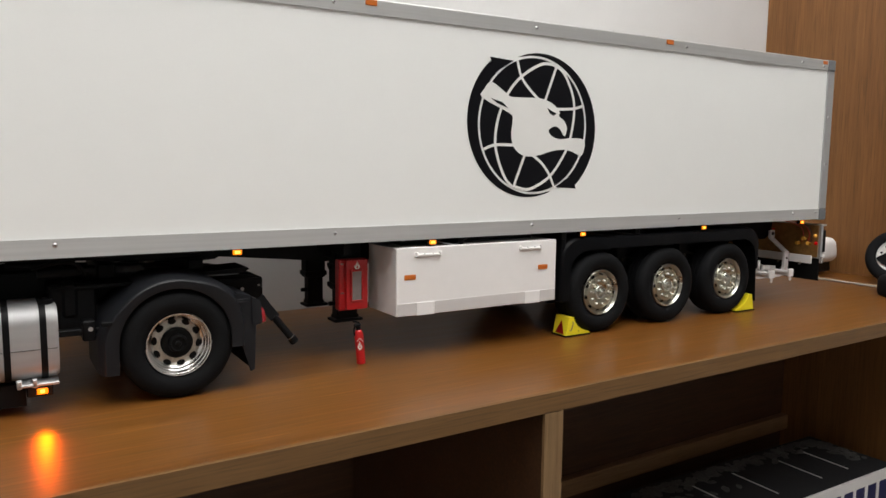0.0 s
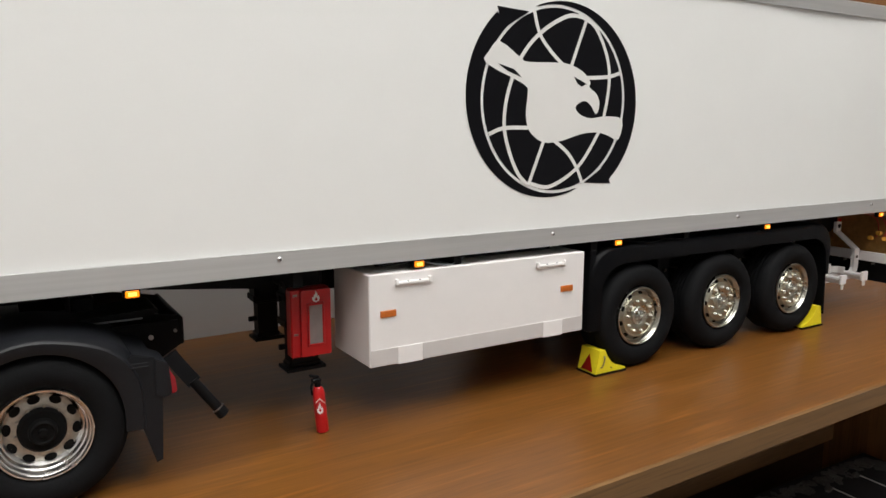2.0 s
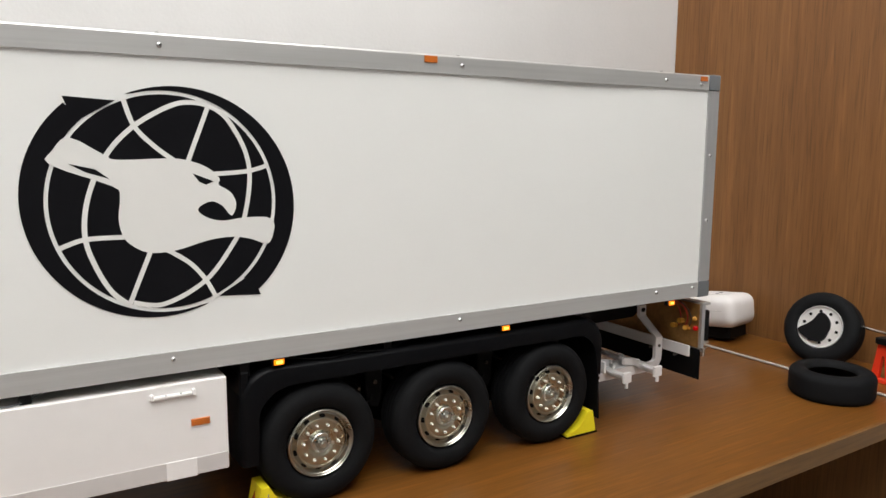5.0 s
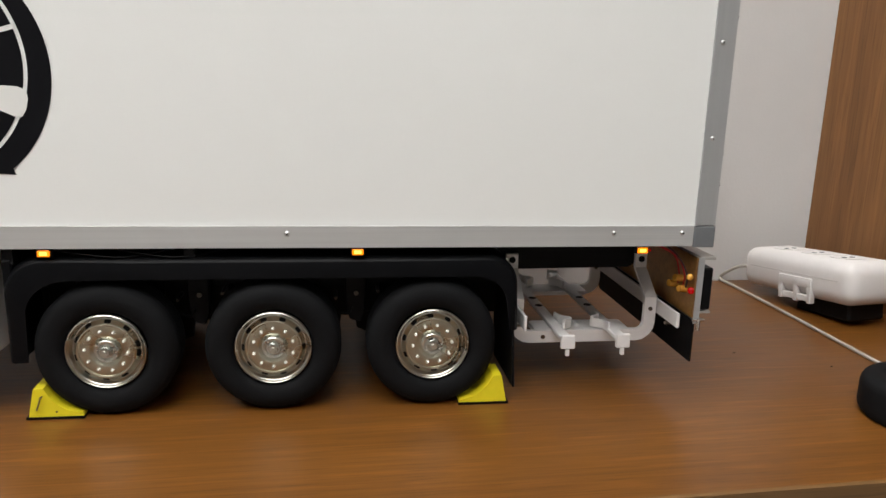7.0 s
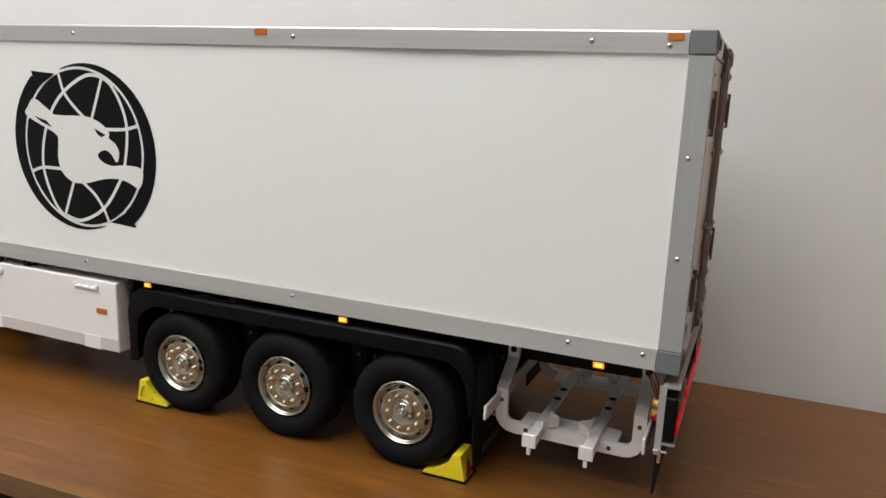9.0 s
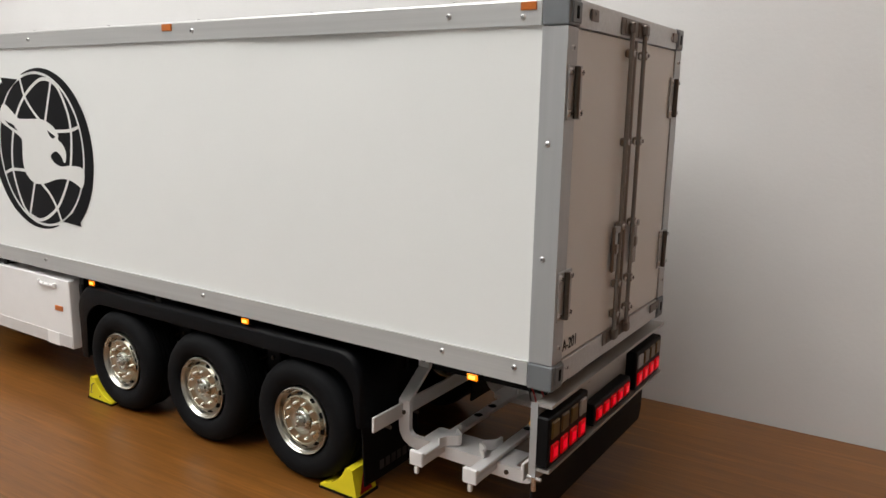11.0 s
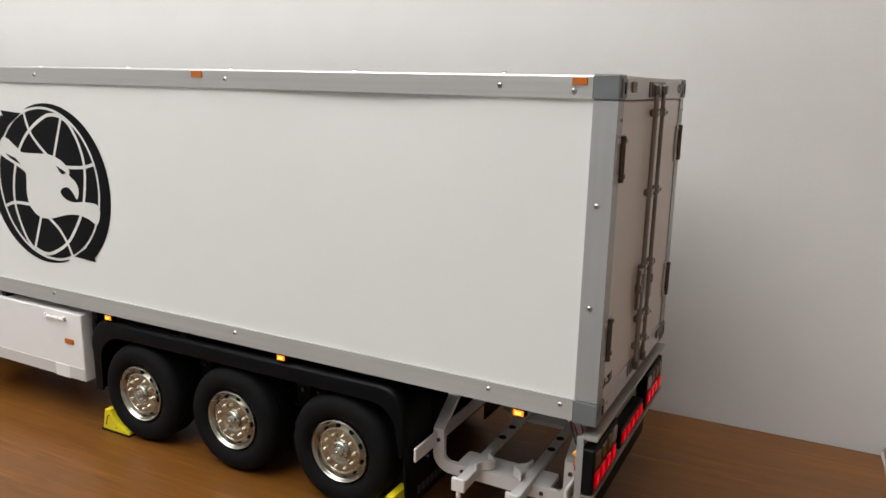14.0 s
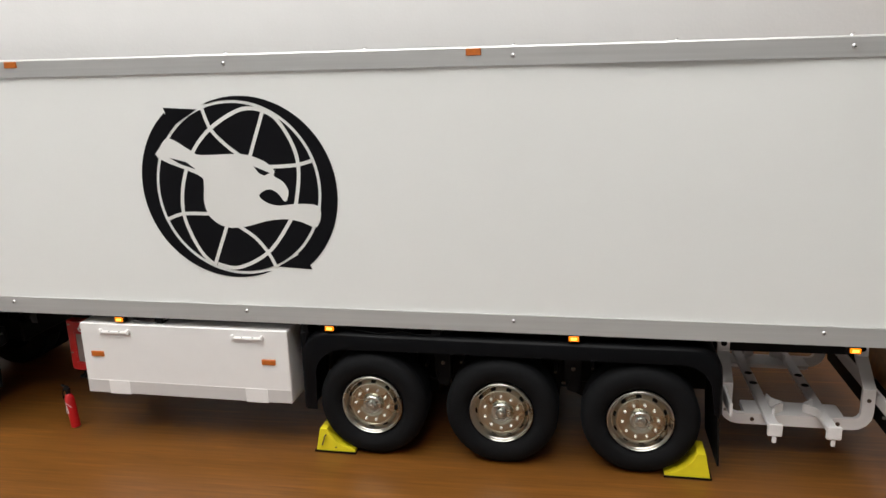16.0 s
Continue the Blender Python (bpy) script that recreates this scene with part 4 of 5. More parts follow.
for z in (0.0905, 0.0662):
    part("catch_pin", rodded((-0.668, 0.0038, z), (-0.6655, 0.0038, z), 0.0007, 8), M["steel"], cab)

cab.matrix_basis = Matrix.Translation((-0.6549, 0.0295, 0.0872)) @ Matrix.Scale(1.04, 4) @ Matrix.Translation((0.6695, -0.0012, -0.094))

# ---- white carrier below the rear end ----
def hoop(y, lean):
    """A flat U bar with bent upper ends that bolt to the chassis beams."""
    c, xa, xb, zb = 0.009, -0.1222, -0.0272, 0.0332
    line = [(xa, y + lean, 0.0868), (xa, y + lean, 0.0765), (xa, y, 0.0605), (xa, y, zb + c)]
    line += [(xa + c - c * math.cos(radians(a)), y, zb + c - c * math.sin(radians(a))) for a in (20, 45, 70, 90)]
    line += [(xb - c + c * math.sin(radians(a)), y, zb + c - c * math.cos(radians(a))) for a in (0, 20, 45, 70, 90)]
    line += [(xb, y, 0.0605), (xb, y + lean, 0.0765), (xb, y + lean, 0.0868)]
    hp = part("carrier_hoop", sweep(bmesh.new(), line, 0.0018, 0.0042, (0, 1, 0)), M["white"], trailer, "white plastic carrier hoop")
    for x in (xa, xb):
        part("bolt_head", rodded((x, y + lean - 0.0025, 0.0825), (x, y + lean + 0.0025, 0.0825), 0.0023, 12), M["dark"], hp)
        part("bolt", rodded((x, y - 0.0026, 0.0523), (x, y + 0.0026, 0.0523), 0.0015, 10), M["hinge"], hp)
    for x in (-0.1035, -0.0459):
        part("bolt", rodded((x, y - 0.0026, zb), (x, y + 0.0026, zb), 0.0015, 10), M["hinge"], hp)
    return hp


hoop(0.036, 0.022)
hoop(W - 0.036, -0.022)
for x in (-0.0938, -0.0560):
    bm = boxed(x - 0.0038, x + 0.0038, 0.008, W - 0.008, 0.0376, 0.0407, 0.0006, 1)
    arm = part("carrier_arm", bm, M["white"], trailer, "white arm with round holes")
    for y0 in (0.0072, W - 0.0102):
        bm = boxed(x - 0.0048, x + 0.0048, y0, y0 + 0.003, 0.0340, 0.0434, 0.0006, 1)
        box(bm, x - 0.0014, x + 0.0014, y0 + 0.0003, y0 + 0.0027, 0.0288, 0.0338, 0.0005, 1)
        part("end_block", bm, M["white"], arm)
    part("arm_rib", boxed(x + 0.0020, x + 0.0038, 0.010, 0.034, 0.0335, 0.0379, 0.0004, 1), M["white"], arm)
    for y in (0.0817, 0.1008):
        part("bolt_head", rodded((x, y, 0.0374), (x, y, 0.04085), 0.0030, 12), M["dark"], arm)
    s2 = 1 if x < -0.07 else -1
    for y0, d in ((0.034, 1), (W - 0.034, -1)):
        line = smooth_line([(x + s2 * 0.0030, y0 - d * 0.006, 0.0418), (x + s2 * 0.0050, y0, 0.0418), (x + s2 * 0.0115, y0 + d * 0.006, 0.0418), (x + s2 * 0.0050, y0 + d * 0.0125, 0.0418), (x + s2 * 0.0036, y0 + d * 0.019, 0.0418)], 4)
        part("curved_stop", sweep(bmesh.new(), line, 0.0032, 0.0008, (0, 0, 1)), M["white"], arm)
for y in (0.0372, W - 0.0567):
    bm = prismed(rounded(-0.1085, -0.0410, y, y + 0.0195, 0.0022, 3), "z", 0.0342, 0.0374)
    part("carrier_plate", bm, M["white"], trailer, "white cross plate")
for x in (-0.1242, -0.0206):
    bar = part("tie_bar", boxed(x - 0.0010, x + 0.0010, 0.004, W - 0.004, 0.0482, 0.0584, 0.0005, 1), M["white"], trailer, "white cross bar")
    for y in (0.02, 0.05):
        part("bolt", rodded((x - 0.002, y, 0.0465), (x + 0.002, y, 0.0465), 0.0011, 8), M["steel"], bar)
part("air_tank", rodded((-0.045, 0.078, 0.088), (-0.045, 0.135, 0.088), 0.0095, 18), M["white"], trailer, smooth=True)
# thin wires below the rail
for xa, xb in ((-0.578, -0.535), (-0.405, -0.33), (-0.37, -0.30)):
    p = smooth_line([(xa, 0.004, 0.1035), (xa + (xb - xa) * 0.5, 0.003, 0.0992), (xb, 0.012, 0.1045)], 6)
    part("wire", pipe(bmesh.new(), p, 0.0004, 6), M["grey" if xa < -0.5 else "black"], trailer)


# ---- the tractor's rear end ----
tractor = holder("tractor_truck", "black model truck tractor chassis with silver tank", "model truck")
TX, TZ = -0.796, 0.0400
R2 = 0.0426
bm = lathe(bmesh.new(), [(0.0246, 0.0030), (0.0251, 0.0008), (0.0246, -0.0005), (0.0238, -0.0004), (0.0234, 0.0006), (0.0233, 0.0022), (0.0226, 0.0024), (0.0222, 0.0030), (0.0221, 0.0060), (0.0214, 0.0063), (0.0210, 0.0070), (0.0208, 0.0100), (0.0198, 0.0106), (0.0188, 0.0112), (0.0188, 0.0180)], 64)
drive_rim = part("wheel", bm, M["chrome2"], tractor, "deep polished drive wheel on a black tyre", smooth=True)
part("tyre", tyre_mesh(R2 + 0.0005, 0.027), M["rubber"], drive_rim, "black rubber tyre", smooth=True)
bm = lathe(bmesh.new(), [(0.0188, 0.0112), (0.0182, 0.0108), (0.0165, 0.0100), (0.0140, 0.0097), (0.0112, 0.0100)], 48)
part("disc", bm, M["tarnish"], drive_rim, "dull brass-tinted wheel disc", smooth=True)
bm = lathe(bmesh.new(), [(0.0122, 0.0104), (0.0120, 0.0072), (0.0110, 0.0062), (0.0074, 0.0062), (0.0068, 0.0030), (0.0056, 0.0022), (0.0050, 0.0030), (0.0026, 0.0032), (0.0020, 0.0018), (0.00001, 0.0016)], 28)
part("hub", bm, M["dark"], drive_rim, "black hub", smooth=True)
for i in range(10):
    q = pose(0, 0, 0, 0, 36 * i, 0)
    h = part("hand_hole", lathe(bmesh.new(), [(0.00001, 0.0094), (0.0026, 0.0094), (0.0028, 0.0115)], 16), M["dark"], drive_rim)
    h.matrix_basis = q @ Matrix.Translation((0.0168, 0, 0)) @ Matrix.Diagonal((0.8, 1, 1.2, 1))
    nb = part("nut", rodded((0, 0.0105, 0), (0, 0.0082, 0), 0.0009, 6), M["tarnish"], drive_rim)
    nb.matrix_basis = q @ pose(0, 0, 0, 0, 18, 0) @ Matrix.Translation((0.0130, 0, 0))
drive_rim.matrix_basis = Matrix.Translation((TX - 0.0008, -0.0095, 0.0397)) @ pose(0, 0, 0, 0, 8, 0) @ Matrix.Scale(0.92, 4)
for y, rz in ((0.024, 0), (0.126, 0), (0.156, 0)):
    w2 = part("tyre", tyre_mesh(0.0388, 0.027), M["rubber"], tractor, smooth=True)
    w2.matrix_basis = Matrix.Translation((TX, y, 0.0388))
part("axle", rodded((TX, 0.02, TZ), (TX, 0.16, TZ), 0.008), M["black"], tractor)


def arch(y0, y1):
    """A mudguard arch: straight legs, an upright face with a ridge, and a top that slopes up behind it."""
    ease = lambda u: u * u * (3 - 2 * u)
    bm, rows = bmesh.new(), []
    cx, cz, ri = -0.7982, 0.0420, 0.0386
    stations = [(180, 0.0185), (180, 0.009)] + [(a, 0.0) for a in range(180, -1, -6)] + [(0, 0.008)]
    for a, drop in stations:
        c, d = math.cos(radians(a)), math.sin(radians(a))
        wide = 0.0072 * ease(min(max((78 - a) / 45, 0.0), 1.0)) * (1 - 0.45 * ease(min(max((30 - a) / 30, 0.0), 1.0))) + 0.0045 * ease(min(max((a - 130) / 45, 0.0), 1.0))
        face = 0.0062 + 0.7 * wide
        back = 0.0080 + wide
        ring = [(ri, 0.0005), (ri + 0.0008, 0.0), (ri + face - 0.0008, 0.0), (ri + face, 0.0007), (ri + face + 0.0004, 0.0016), (ri + back - 0.0006, 0.0080), (ri + back, 0.0120), (ri + back, y1 - y0),
                (ri + back - 0.0012, y1 - y0), (ri + back - 0.0014, 0.0125), (ri + face - 0.0012, 0.0028), (ri, 0.0020)]
        rows.append([bm.verts.new((cx + r * c, y0 + y, cz + r * d - drop)) for r, y in ring])
    n = len(rows[0])
    for a, b in zip(rows, rows[1:]):
        for i in range(n):
            bm.faces.new((a[i], a[(i + 1) % n], b[(i + 1) % n], b[i]))
    bm.faces.new(rows[0])
    bm.faces.new(rows[-1])
    return bm


fend = part("mudguard", arch(-0.0125, 0.05), M["guard"], tractor, "dark grey plastic arch mudguard", smooth=True)
part("guard_lug", boxed(-0.8475, -0.8405, -0.0134, -0.0124, 0.0585, 0.0615, 0.0004, 1), M["black"], fend)
bm = prismed([(-0.7545, 0.0735), (-0.7440, 0.0705), (-0.7415, 0.060), (-0.7410, 0.048), (-0.7415, 0.036), (-0.7425, 0.0145), (-0.7455, 0.0132), (-0.7530, 0.038), (-0.7570, 0.046), (-0.7590, 0.061), (-0.7632, 0.0668)], "y", -0.0102, -0.0082)
prism(bm, [(-0.7545, 0.0735), (-0.7440, 0.0705), (-0.7415, 0.060), (-0.7415, 0.036), (-0.7425, 0.0145), (-0.7440, 0.0145), (-0.7432, 0.036), (-0.7432, 0.059), (-0.7452, 0.0688), (-0.7550, 0.0715)], "y", -0.0083, 0.048)
bmesh.ops.bevel(bm, geom=[e for e in bm.edges if all(abs(v.co.y + 0.0102) < 1e-6 for v in e.verts)], offset=0.0005, segments=2, affect="EDGES")
part("mudflap", bm, M["guard"], fend, "dark grey moulded mudflap")
bm = prismed([(-0.7445, 0.0700), (-0.7385, 0.0672), (-0.7372, 0.0655), (-0.7362, 0.0500), (-0.7372, 0.0490), (-0.7420, 0.0484), (-0.7445, 0.0500)], "y", -0.0112, 0.012)
bmesh.ops.bevel(bm, geom=bm.edges[:], offset=0.0005, segments=2, affect="EDGES")
part("lamp_box", bm, M["guard"], fend)
for z in (0.0690, 0.0672):
    part("guard_rib", boxed(-0.7560, -0.7475, -0.0131, -0.0124, z - 0.0003, z + 0.0003, 0.0001, 1), M["guard"], fend)
bm = prismed([(-0.7378, 0.0622), (-0.7364, 0.0618), (-0.7344, 0.0585), (-0.7336, 0.0508), (-0.7350, 0.0498), (-0.7364, 0.0498)], "y", -0.0106, 0.010)
part("rear_marker", bm, M["red_dark"], fend, "dark red tail marker lens")
part("mudguard", arch(0.125, 0.18), M["fender"], tractor, smooth=True)

for y in (0.056, 0.118):
    bm = prismed([(-1.02, 0.068), (-1.02, 0.089), (-0.86, 0.089), (-0.85, 0.087), (-0.745, 0.080), (-0.7165, 0.0745), (-0.7165, 0.0575), (-0.74, 0.0580), (-0.86, 0.066)], "y", y - 0.001, y + 0.001)
    part("frame_rail", bm, M["black"], tractor, "black chassis frame rail")
bm = boxed(-0.7185, -0.7155, 0.052, 0.125, 0.0575, 0.0745, 0.0008, 1)
part("end_plate", bm, M["black"], tractor)
bm = prismed([(-0.760, 0.0765), (-0.7215, 0.0765), (-0.7205, 0.0620), (-0.731, 0.0555), (-0.750, 0.058)], "y", 0.0375, 0.0395)
gus = part("gusset", bm, M["black"], tractor)
part("rivet", rodded((-0.7370, 0.0362, 0.0682), (-0.7370, 0.038, 0.0682), 0.0014, 12), M["bin_band"], gus)
part("rivet", rodded((-0.7235, 0.0362, 0.0705), (-0.7235, 0.038, 0.0705), 0.0010, 10), M["steel"], gus)
bm = prismed([(-0.79, 0.0838), (-0.735, 0.0868), (-0.733, 0.0852), (-0.737, 0.083), (-0.79, 0.080)], "y", 0.030, 0.062)
part("ramp_plate", bm, M["black"], tractor)
bm = prismed([(-0.79, 0.0838), (-0.735, 0.0868), (-0.733, 0.0852), (-0.737, 0.083), (-0.79, 0.080)], "y", 0.120, 0.152)
part("ramp_plate", bm, M["black"], tractor)
part("ramp_edge", boxed(-0.79, -0.742, 0.0292, 0.0300, 0.0815, 0.0824, 0.0001, 1, pose(0, 0, 0, 0, 0, 0)), M["grey"], tractor)
part("deck_plate", boxed(-0.875, -0.80, 0.02, 0.155, 0.0795, 0.0825, 0.0008, 1), M["black"], tractor)
bm = lathe(bmesh.new(), [(0.006, 0.0), (0.046, 0.0), (0.0475, 0.0012), (0.0475, 0.0045), (0.046, 0.0055), (0.006, 0.0055)], 48)
fw = part("fifth_wheel", bm, M["black"], tractor, "black fifth wheel coupling plate", smooth=True)
fw.matrix_basis = Matrix.Translation((-0.802, 0.0885, 0.0945)) @ pose(0, 0, 0, 90, 0, 0)
for x in (-0.835, -0.77):
    part("coupling_stand", boxed(x - 0.006, x + 0.006, 0.05, 0.127, 0.079, 0.093, 0.001, 1), M["black"], tractor)
bm = sweep(bmesh.new(), [(-0.7330, 0.008, 0.0655), (-0.7285, 0.0055, 0.0585), (-0.7220, 0.0025, 0.0495)], 0.0014, 0.0040, (0, 1, 0))
rod(bm, (-0.7228, 0.0025, 0.0505), (-0.7095, -0.0022, 0.0318), 0.0028, 16)
rod(bm, (-0.7108, -0.0018, 0.0336), (-0.7080, -0.0028, 0.0297), 0.0035, 20)
pipe_ob = part("tail_pipe", bm, M["black"], tractor, "short black tail pipe", smooth=True)
part("pipe_ring", rodded((-0.7110, -0.0017, 0.0339), (-0.7106, -0.00185, 0.03335), 0.00362, 20), M["steel"], pipe_ob, "thin bright ring", smooth=True)
part("pipe_mouth", rodded((-0.7081, -0.00278, 0.0298), (-0.7077, -0.0029, 0.0293), 0.0027, 16), M["slot"], pipe_ob)
# clutter between tank and wheel
part("battery_box", boxed(-0.8760, -0.8460, 0.022, 0.052, 0.0500, 0.0840, 0.0015, 1), M["black"], tractor, "black battery box behind the tank")
part("air_line", pipe(bmesh.new(), smooth_line([(-0.885, 0.03, 0.094), (-0.87, 0.026, 0.099), (-0.858, 0.024, 0.0975), (-0.852, 0.026, 0.089)], 6), 0.0016, 8), M["black"], tractor, smooth=True)
bm = boxed(-0.868, -0.858, 0.02, 0.06, 0.060, 0.085, 0.002, 1)
rod(bm, (-0.882, 0.03, 0.091), (-0.845, 0.03, 0.0915), 0.004, 12)
rod(bm, (-0.90, 0.045, 0.096), (-0.866, 0.04, 0.0955), 0.003, 10)
part("valve_block", bm, M["black"], tractor)
part("guard_stay", boxed(-0.875, -0.845, 0.006, 0.012, 0.050, 0.0545, 0.0006, 1), M["black"], tractor)
part("stay_boss", boxed(-0.8575, -0.849, 0.004, 0.016, 0.046, 0.060, 0.001, 1), M["black"], tractor)
part("stay_screw", rodded((-0.8525, 0.002, 0.0545), (-0.8525, 0.005, 0.0545), 0.0015, 10), M["screw"], tractor)
part("guard_bar", boxed(-1.0, -0.85, 0.046, 0.052, 0.048, 0.056, 0.0006, 1), M["black"], tractor)

# tank
tank = part("fuel_tank", prismed(rounded(-0.002, 0.05, 0.0235, 0.0735, 0.012), "x", -1.005, -0.8740), M["tank"], tractor, "brushed silver fuel tank with black straps", smooth=True)
part("tank_end", prismed(rounded(-0.0008, 0.0488, 0.0247, 0.0723, 0.0115), "x", -0.8741, -0.8725), M["tank"], tank, smooth=True)
for x in (-0.8815, -0.9030):
    bm = prismed(rounded(-0.0026, 0.0506, 0.0229, 0.0741, 0.0124), "x", x - 0.0020, x + 0.0020)
    part("strap", bm, M["black"], tank, "black tank strap", smooth=True)
part("tank_seam", boxed(-1.004, -0.8735, -0.00225, -0.0018, 0.0450, 0.0454), M["slot"], tank)
part("filler_cap", rodded((-0.8785, 0.012, 0.072), (-0.8785, 0.012, 0.0765), 0.0042, 18), M["black"], tank, "black filler cap", smooth=True)
bm = boxed(-0.8985, -0.8735, -0.0055, 0.02, 0.0212, 0.0232, 0.0005, 1)
box(bm, -0.8895, -0.8865, -0.0055, 0.0, 0.0205, 0.026, 0.0005, 1)
box(bm, -0.8985, -0.8955, -0.0055, 0.0, 0.0205, 0.026, 0.0005, 1)
part("step_strip", bm, M["alu_v"], tank, "grey strip below the tank")
part("lamp_case", boxed(-0.893, -0.8775, -0.005, 0.012, 0.0145, 0.0212, 0.0006, 1), M["black"], tank)
part("step_lamp", boxed(-0.8872, -0.8806, -0.0060, -0.0048, 0.0158, 0.0198, 0.0005, 1), M["amber_low"], tank, "glowing amber lamp below the tank")
part("lamp_core", boxed(-0.8853, -0.8826, -0.0064, -0.0059, 0.0167, 0.0190, 0.0003, 1), M["side_core"], tank)
part("under_box", boxed(-1.0, -0.893, 0.006, 0.05, 0.006, 0.0212), M["black"], tractor)

# ---- wheel chocks ----
def chock():
    prof = [(0.0, 0.0015), (0.0012, 0.0015), (0.0050, 0.0195), (0.0105, 0.0195), (0.0135, 0.0138), (0.0178, 0.0090), (0.0235, 0.0055), (0.0320, 0.0032), (0.0325, 0.0015)]
    ob = tagged(part("wheel_chock", prismed(prof[1:], "y", 0.0, 0.020), M["yellow"]), "small yellow wheel chock with red triangle", "wheel chock", "chocks at the trailer wheels")
    part("base", boxed(0.0, 0.0328, -0.0006, 0.0206, 0.0, 0.0016), M["black"], ob, "black base plate")
    nx = Vector((-0.018, 0, 0.0038)).normalized() * 0.0003
    def on(y, z):
        return (0.0012 + 0.0038 * (z - 0.0015) / 0.018 + nx.x, y, z + nx.z)
    bm = bmesh.new()
    bm.faces.new([bm.verts.new(on(y, z)) for y, z in ((0.0035, 0.0025), (0.0165, 0.0025), (0.010, 0.0155))])
    bmesh.ops.solidify(bm, geom=bm.faces[:], thickness=0.0002)
    part("triangle", bm, M["red"], ob, "red warning triangle")
    p = smooth_line([(0.0062, 0.0002, 0.0062), (0.0066, -0.0014, 0.0070), (0.0082, -0.0016, 0.0110), (0.0090, -0.0014, 0.0142), (0.0096, 0.0002, 0.0146)], 5)
    part("handle", pipe(bmesh.new(), p, 0.0005, 6), M["steel"], ob, "bent wire handle", smooth=True)
    part("rivet", rodded((0.0172, 0.0002, 0.0048), (0.0172, -0.0004, 0.0048), 0.0006, 8), M["slot"], ob)
    return ob


ch = chock()
ch.matrix_basis = Matrix.Translation((-0.4275, 0.0012, 0))
copy_thing(ch, Matrix.Translation((-0.1340, 0.0215, 0)) @ pose(0, 0, 0, 0, 0, 180))

# ---- fire extinguisher ----
ext = holder("fire_extinguisher", "tiny red fire extinguisher with black valve", "fire extinguisher")
body = lathe(bmesh.new(), [(0.00001, 0.0), (0.0038, 0.0), (0.0044, 0.0006), (0.0044, 0.0226), (0.0041, 0.0252), (0.0032, 0.0272), (0.0020, 0.0282), (0.00001, 0.0284)], 24)
bmesh.ops.rotate(body, cent=(0, 0, 0), matrix=Matrix.Rotation(radians(90), 3, "X"), verts=body.verts)
part("cylinder", body, M["red"], ext, "glossy red cylinder", smooth=True)
bm = rodded((0, 0, 0.0278), (0, 0, 0.0312), 0.0022, 12)
box(bm, -0.0040, 0.0026, -0.0016, 0.0016, 0.0306, 0.0330, 0.0006, 1)
box(bm, -0.0062, 0.0006, -0.0012, 0.0012, -0.0007, 0.0007, 0.0004, 1, Matrix.Translation((0.0008, 0, 0.0338)) @ pose(0, 0, 0, 0, 16, 0))
part("valve", bm, M["black"], ext, "black valve and lever")
bm = pipe(bmesh.new(), smooth_line([(-0.0036, -0.0008, 0.0312), (-0.0052, -0.001, 0.0285), (-0.0049, -0.001, 0.0240)], 5), 0.0008, 8)
part("hose", bm, M["black"], ext, smooth=True)
bm = bmesh.new()
n = 12
for i in range(n):
    (a0, z0), (a1, z1) = [(radians(215 + 95 * u), 0.0172 + 0.0042 * (1 - abs(u - 0.38) / 0.62)) for u in (i / n, (i + 1) / n)]
    bm.faces.new([bm.verts.new((0.00448 * math.cos(a), 0.00448 * math.sin(a), z)) for a, z in ((a0, z0), (a1, z1), (a1, z1 + 0.0008), (a0, z0 + 0.0008))])
part("label_line", bm, M["vinyl"], ext)
bm = bmesh.new()
prism(bm, [(a * 0.0031, 0.0160 + b * 0.0036) for a, b in FLAME], "y", -0.0047, -0.0045)
fl = part("flame_sign", bm, M["vinyl"], ext, "white flame sign")
fl.matrix_basis = pose(0, 0, 0, 0, 0, -22)
core = part("flame_core", prismed([(a * 0.0011, 0.0151 + b * 0.0013) for a, b in FLAME], "y", -0.00485, -0.00465), M["red"], ext)
core.matrix_basis = pose(0, 0, 0, 0, 0, -22)
ext.matrix_basis = Matrix.Translation((-0.6438, 0.0120, 0.0004)) @ pose(0, 0, 0, 0, -5, 0) @ Matrix.Diagonal((0.88, 0.88, 1.06, 1))

# ---- spare wheel, loose tyre, box on the end panel ----
spare = holder("spare_wheel", "spare truck wheel leaning on the wooden panel", "spare wheel")
part("tyre", tyre_mesh(0.0420, 0.027), M["rubber"], spare, "black rubber tyre", smooth=True)
bm = lathe(bmesh.new(), [(0.0246, 0.0030), (0.0250, 0.0006), (0.0243, -0.0004), (0.0234, 0.0002), (0.0228, 0.0016), (0.0208, 0.0020), (0.0130, 0.0010), (0.0060, 0.0010)], 48)
rm = part("rim", bm, M["spare_rim"], spare, "bright plated rim", smooth=True)
for i in range(10):
    h = part("hand_hole", lathe(bmesh.new(), [(0.00001, 0.0008), (0.0018, 0.0009), (0.0018, 0.0022)], 10), M["dark"], rm)
    h.matrix_basis = pose(0, 0, 0, 0, 36 * i + 10, 0) @ Matrix.Translation((0.0185, 0, 0))
blob = [(-0.023, -0.0075), (-0.010, -0.0165), (0.002, -0.0175), (0.0085, -0.0110), (0.0115, 0.0020), (0.0085, 0.0105), (0.0020, 0.0165), (-0.0035, 0.0150), (-0.0080, 0.0070), (-0.0150, 0.0000)]
part("cover", prismed([(p.x, p.y) for p in smooth_line([Vector((a, b, 0)) for a, b in blob], 3, True)], "y", -0.0022, 0.0012), M["flap"], spare, "torn black cover patch")
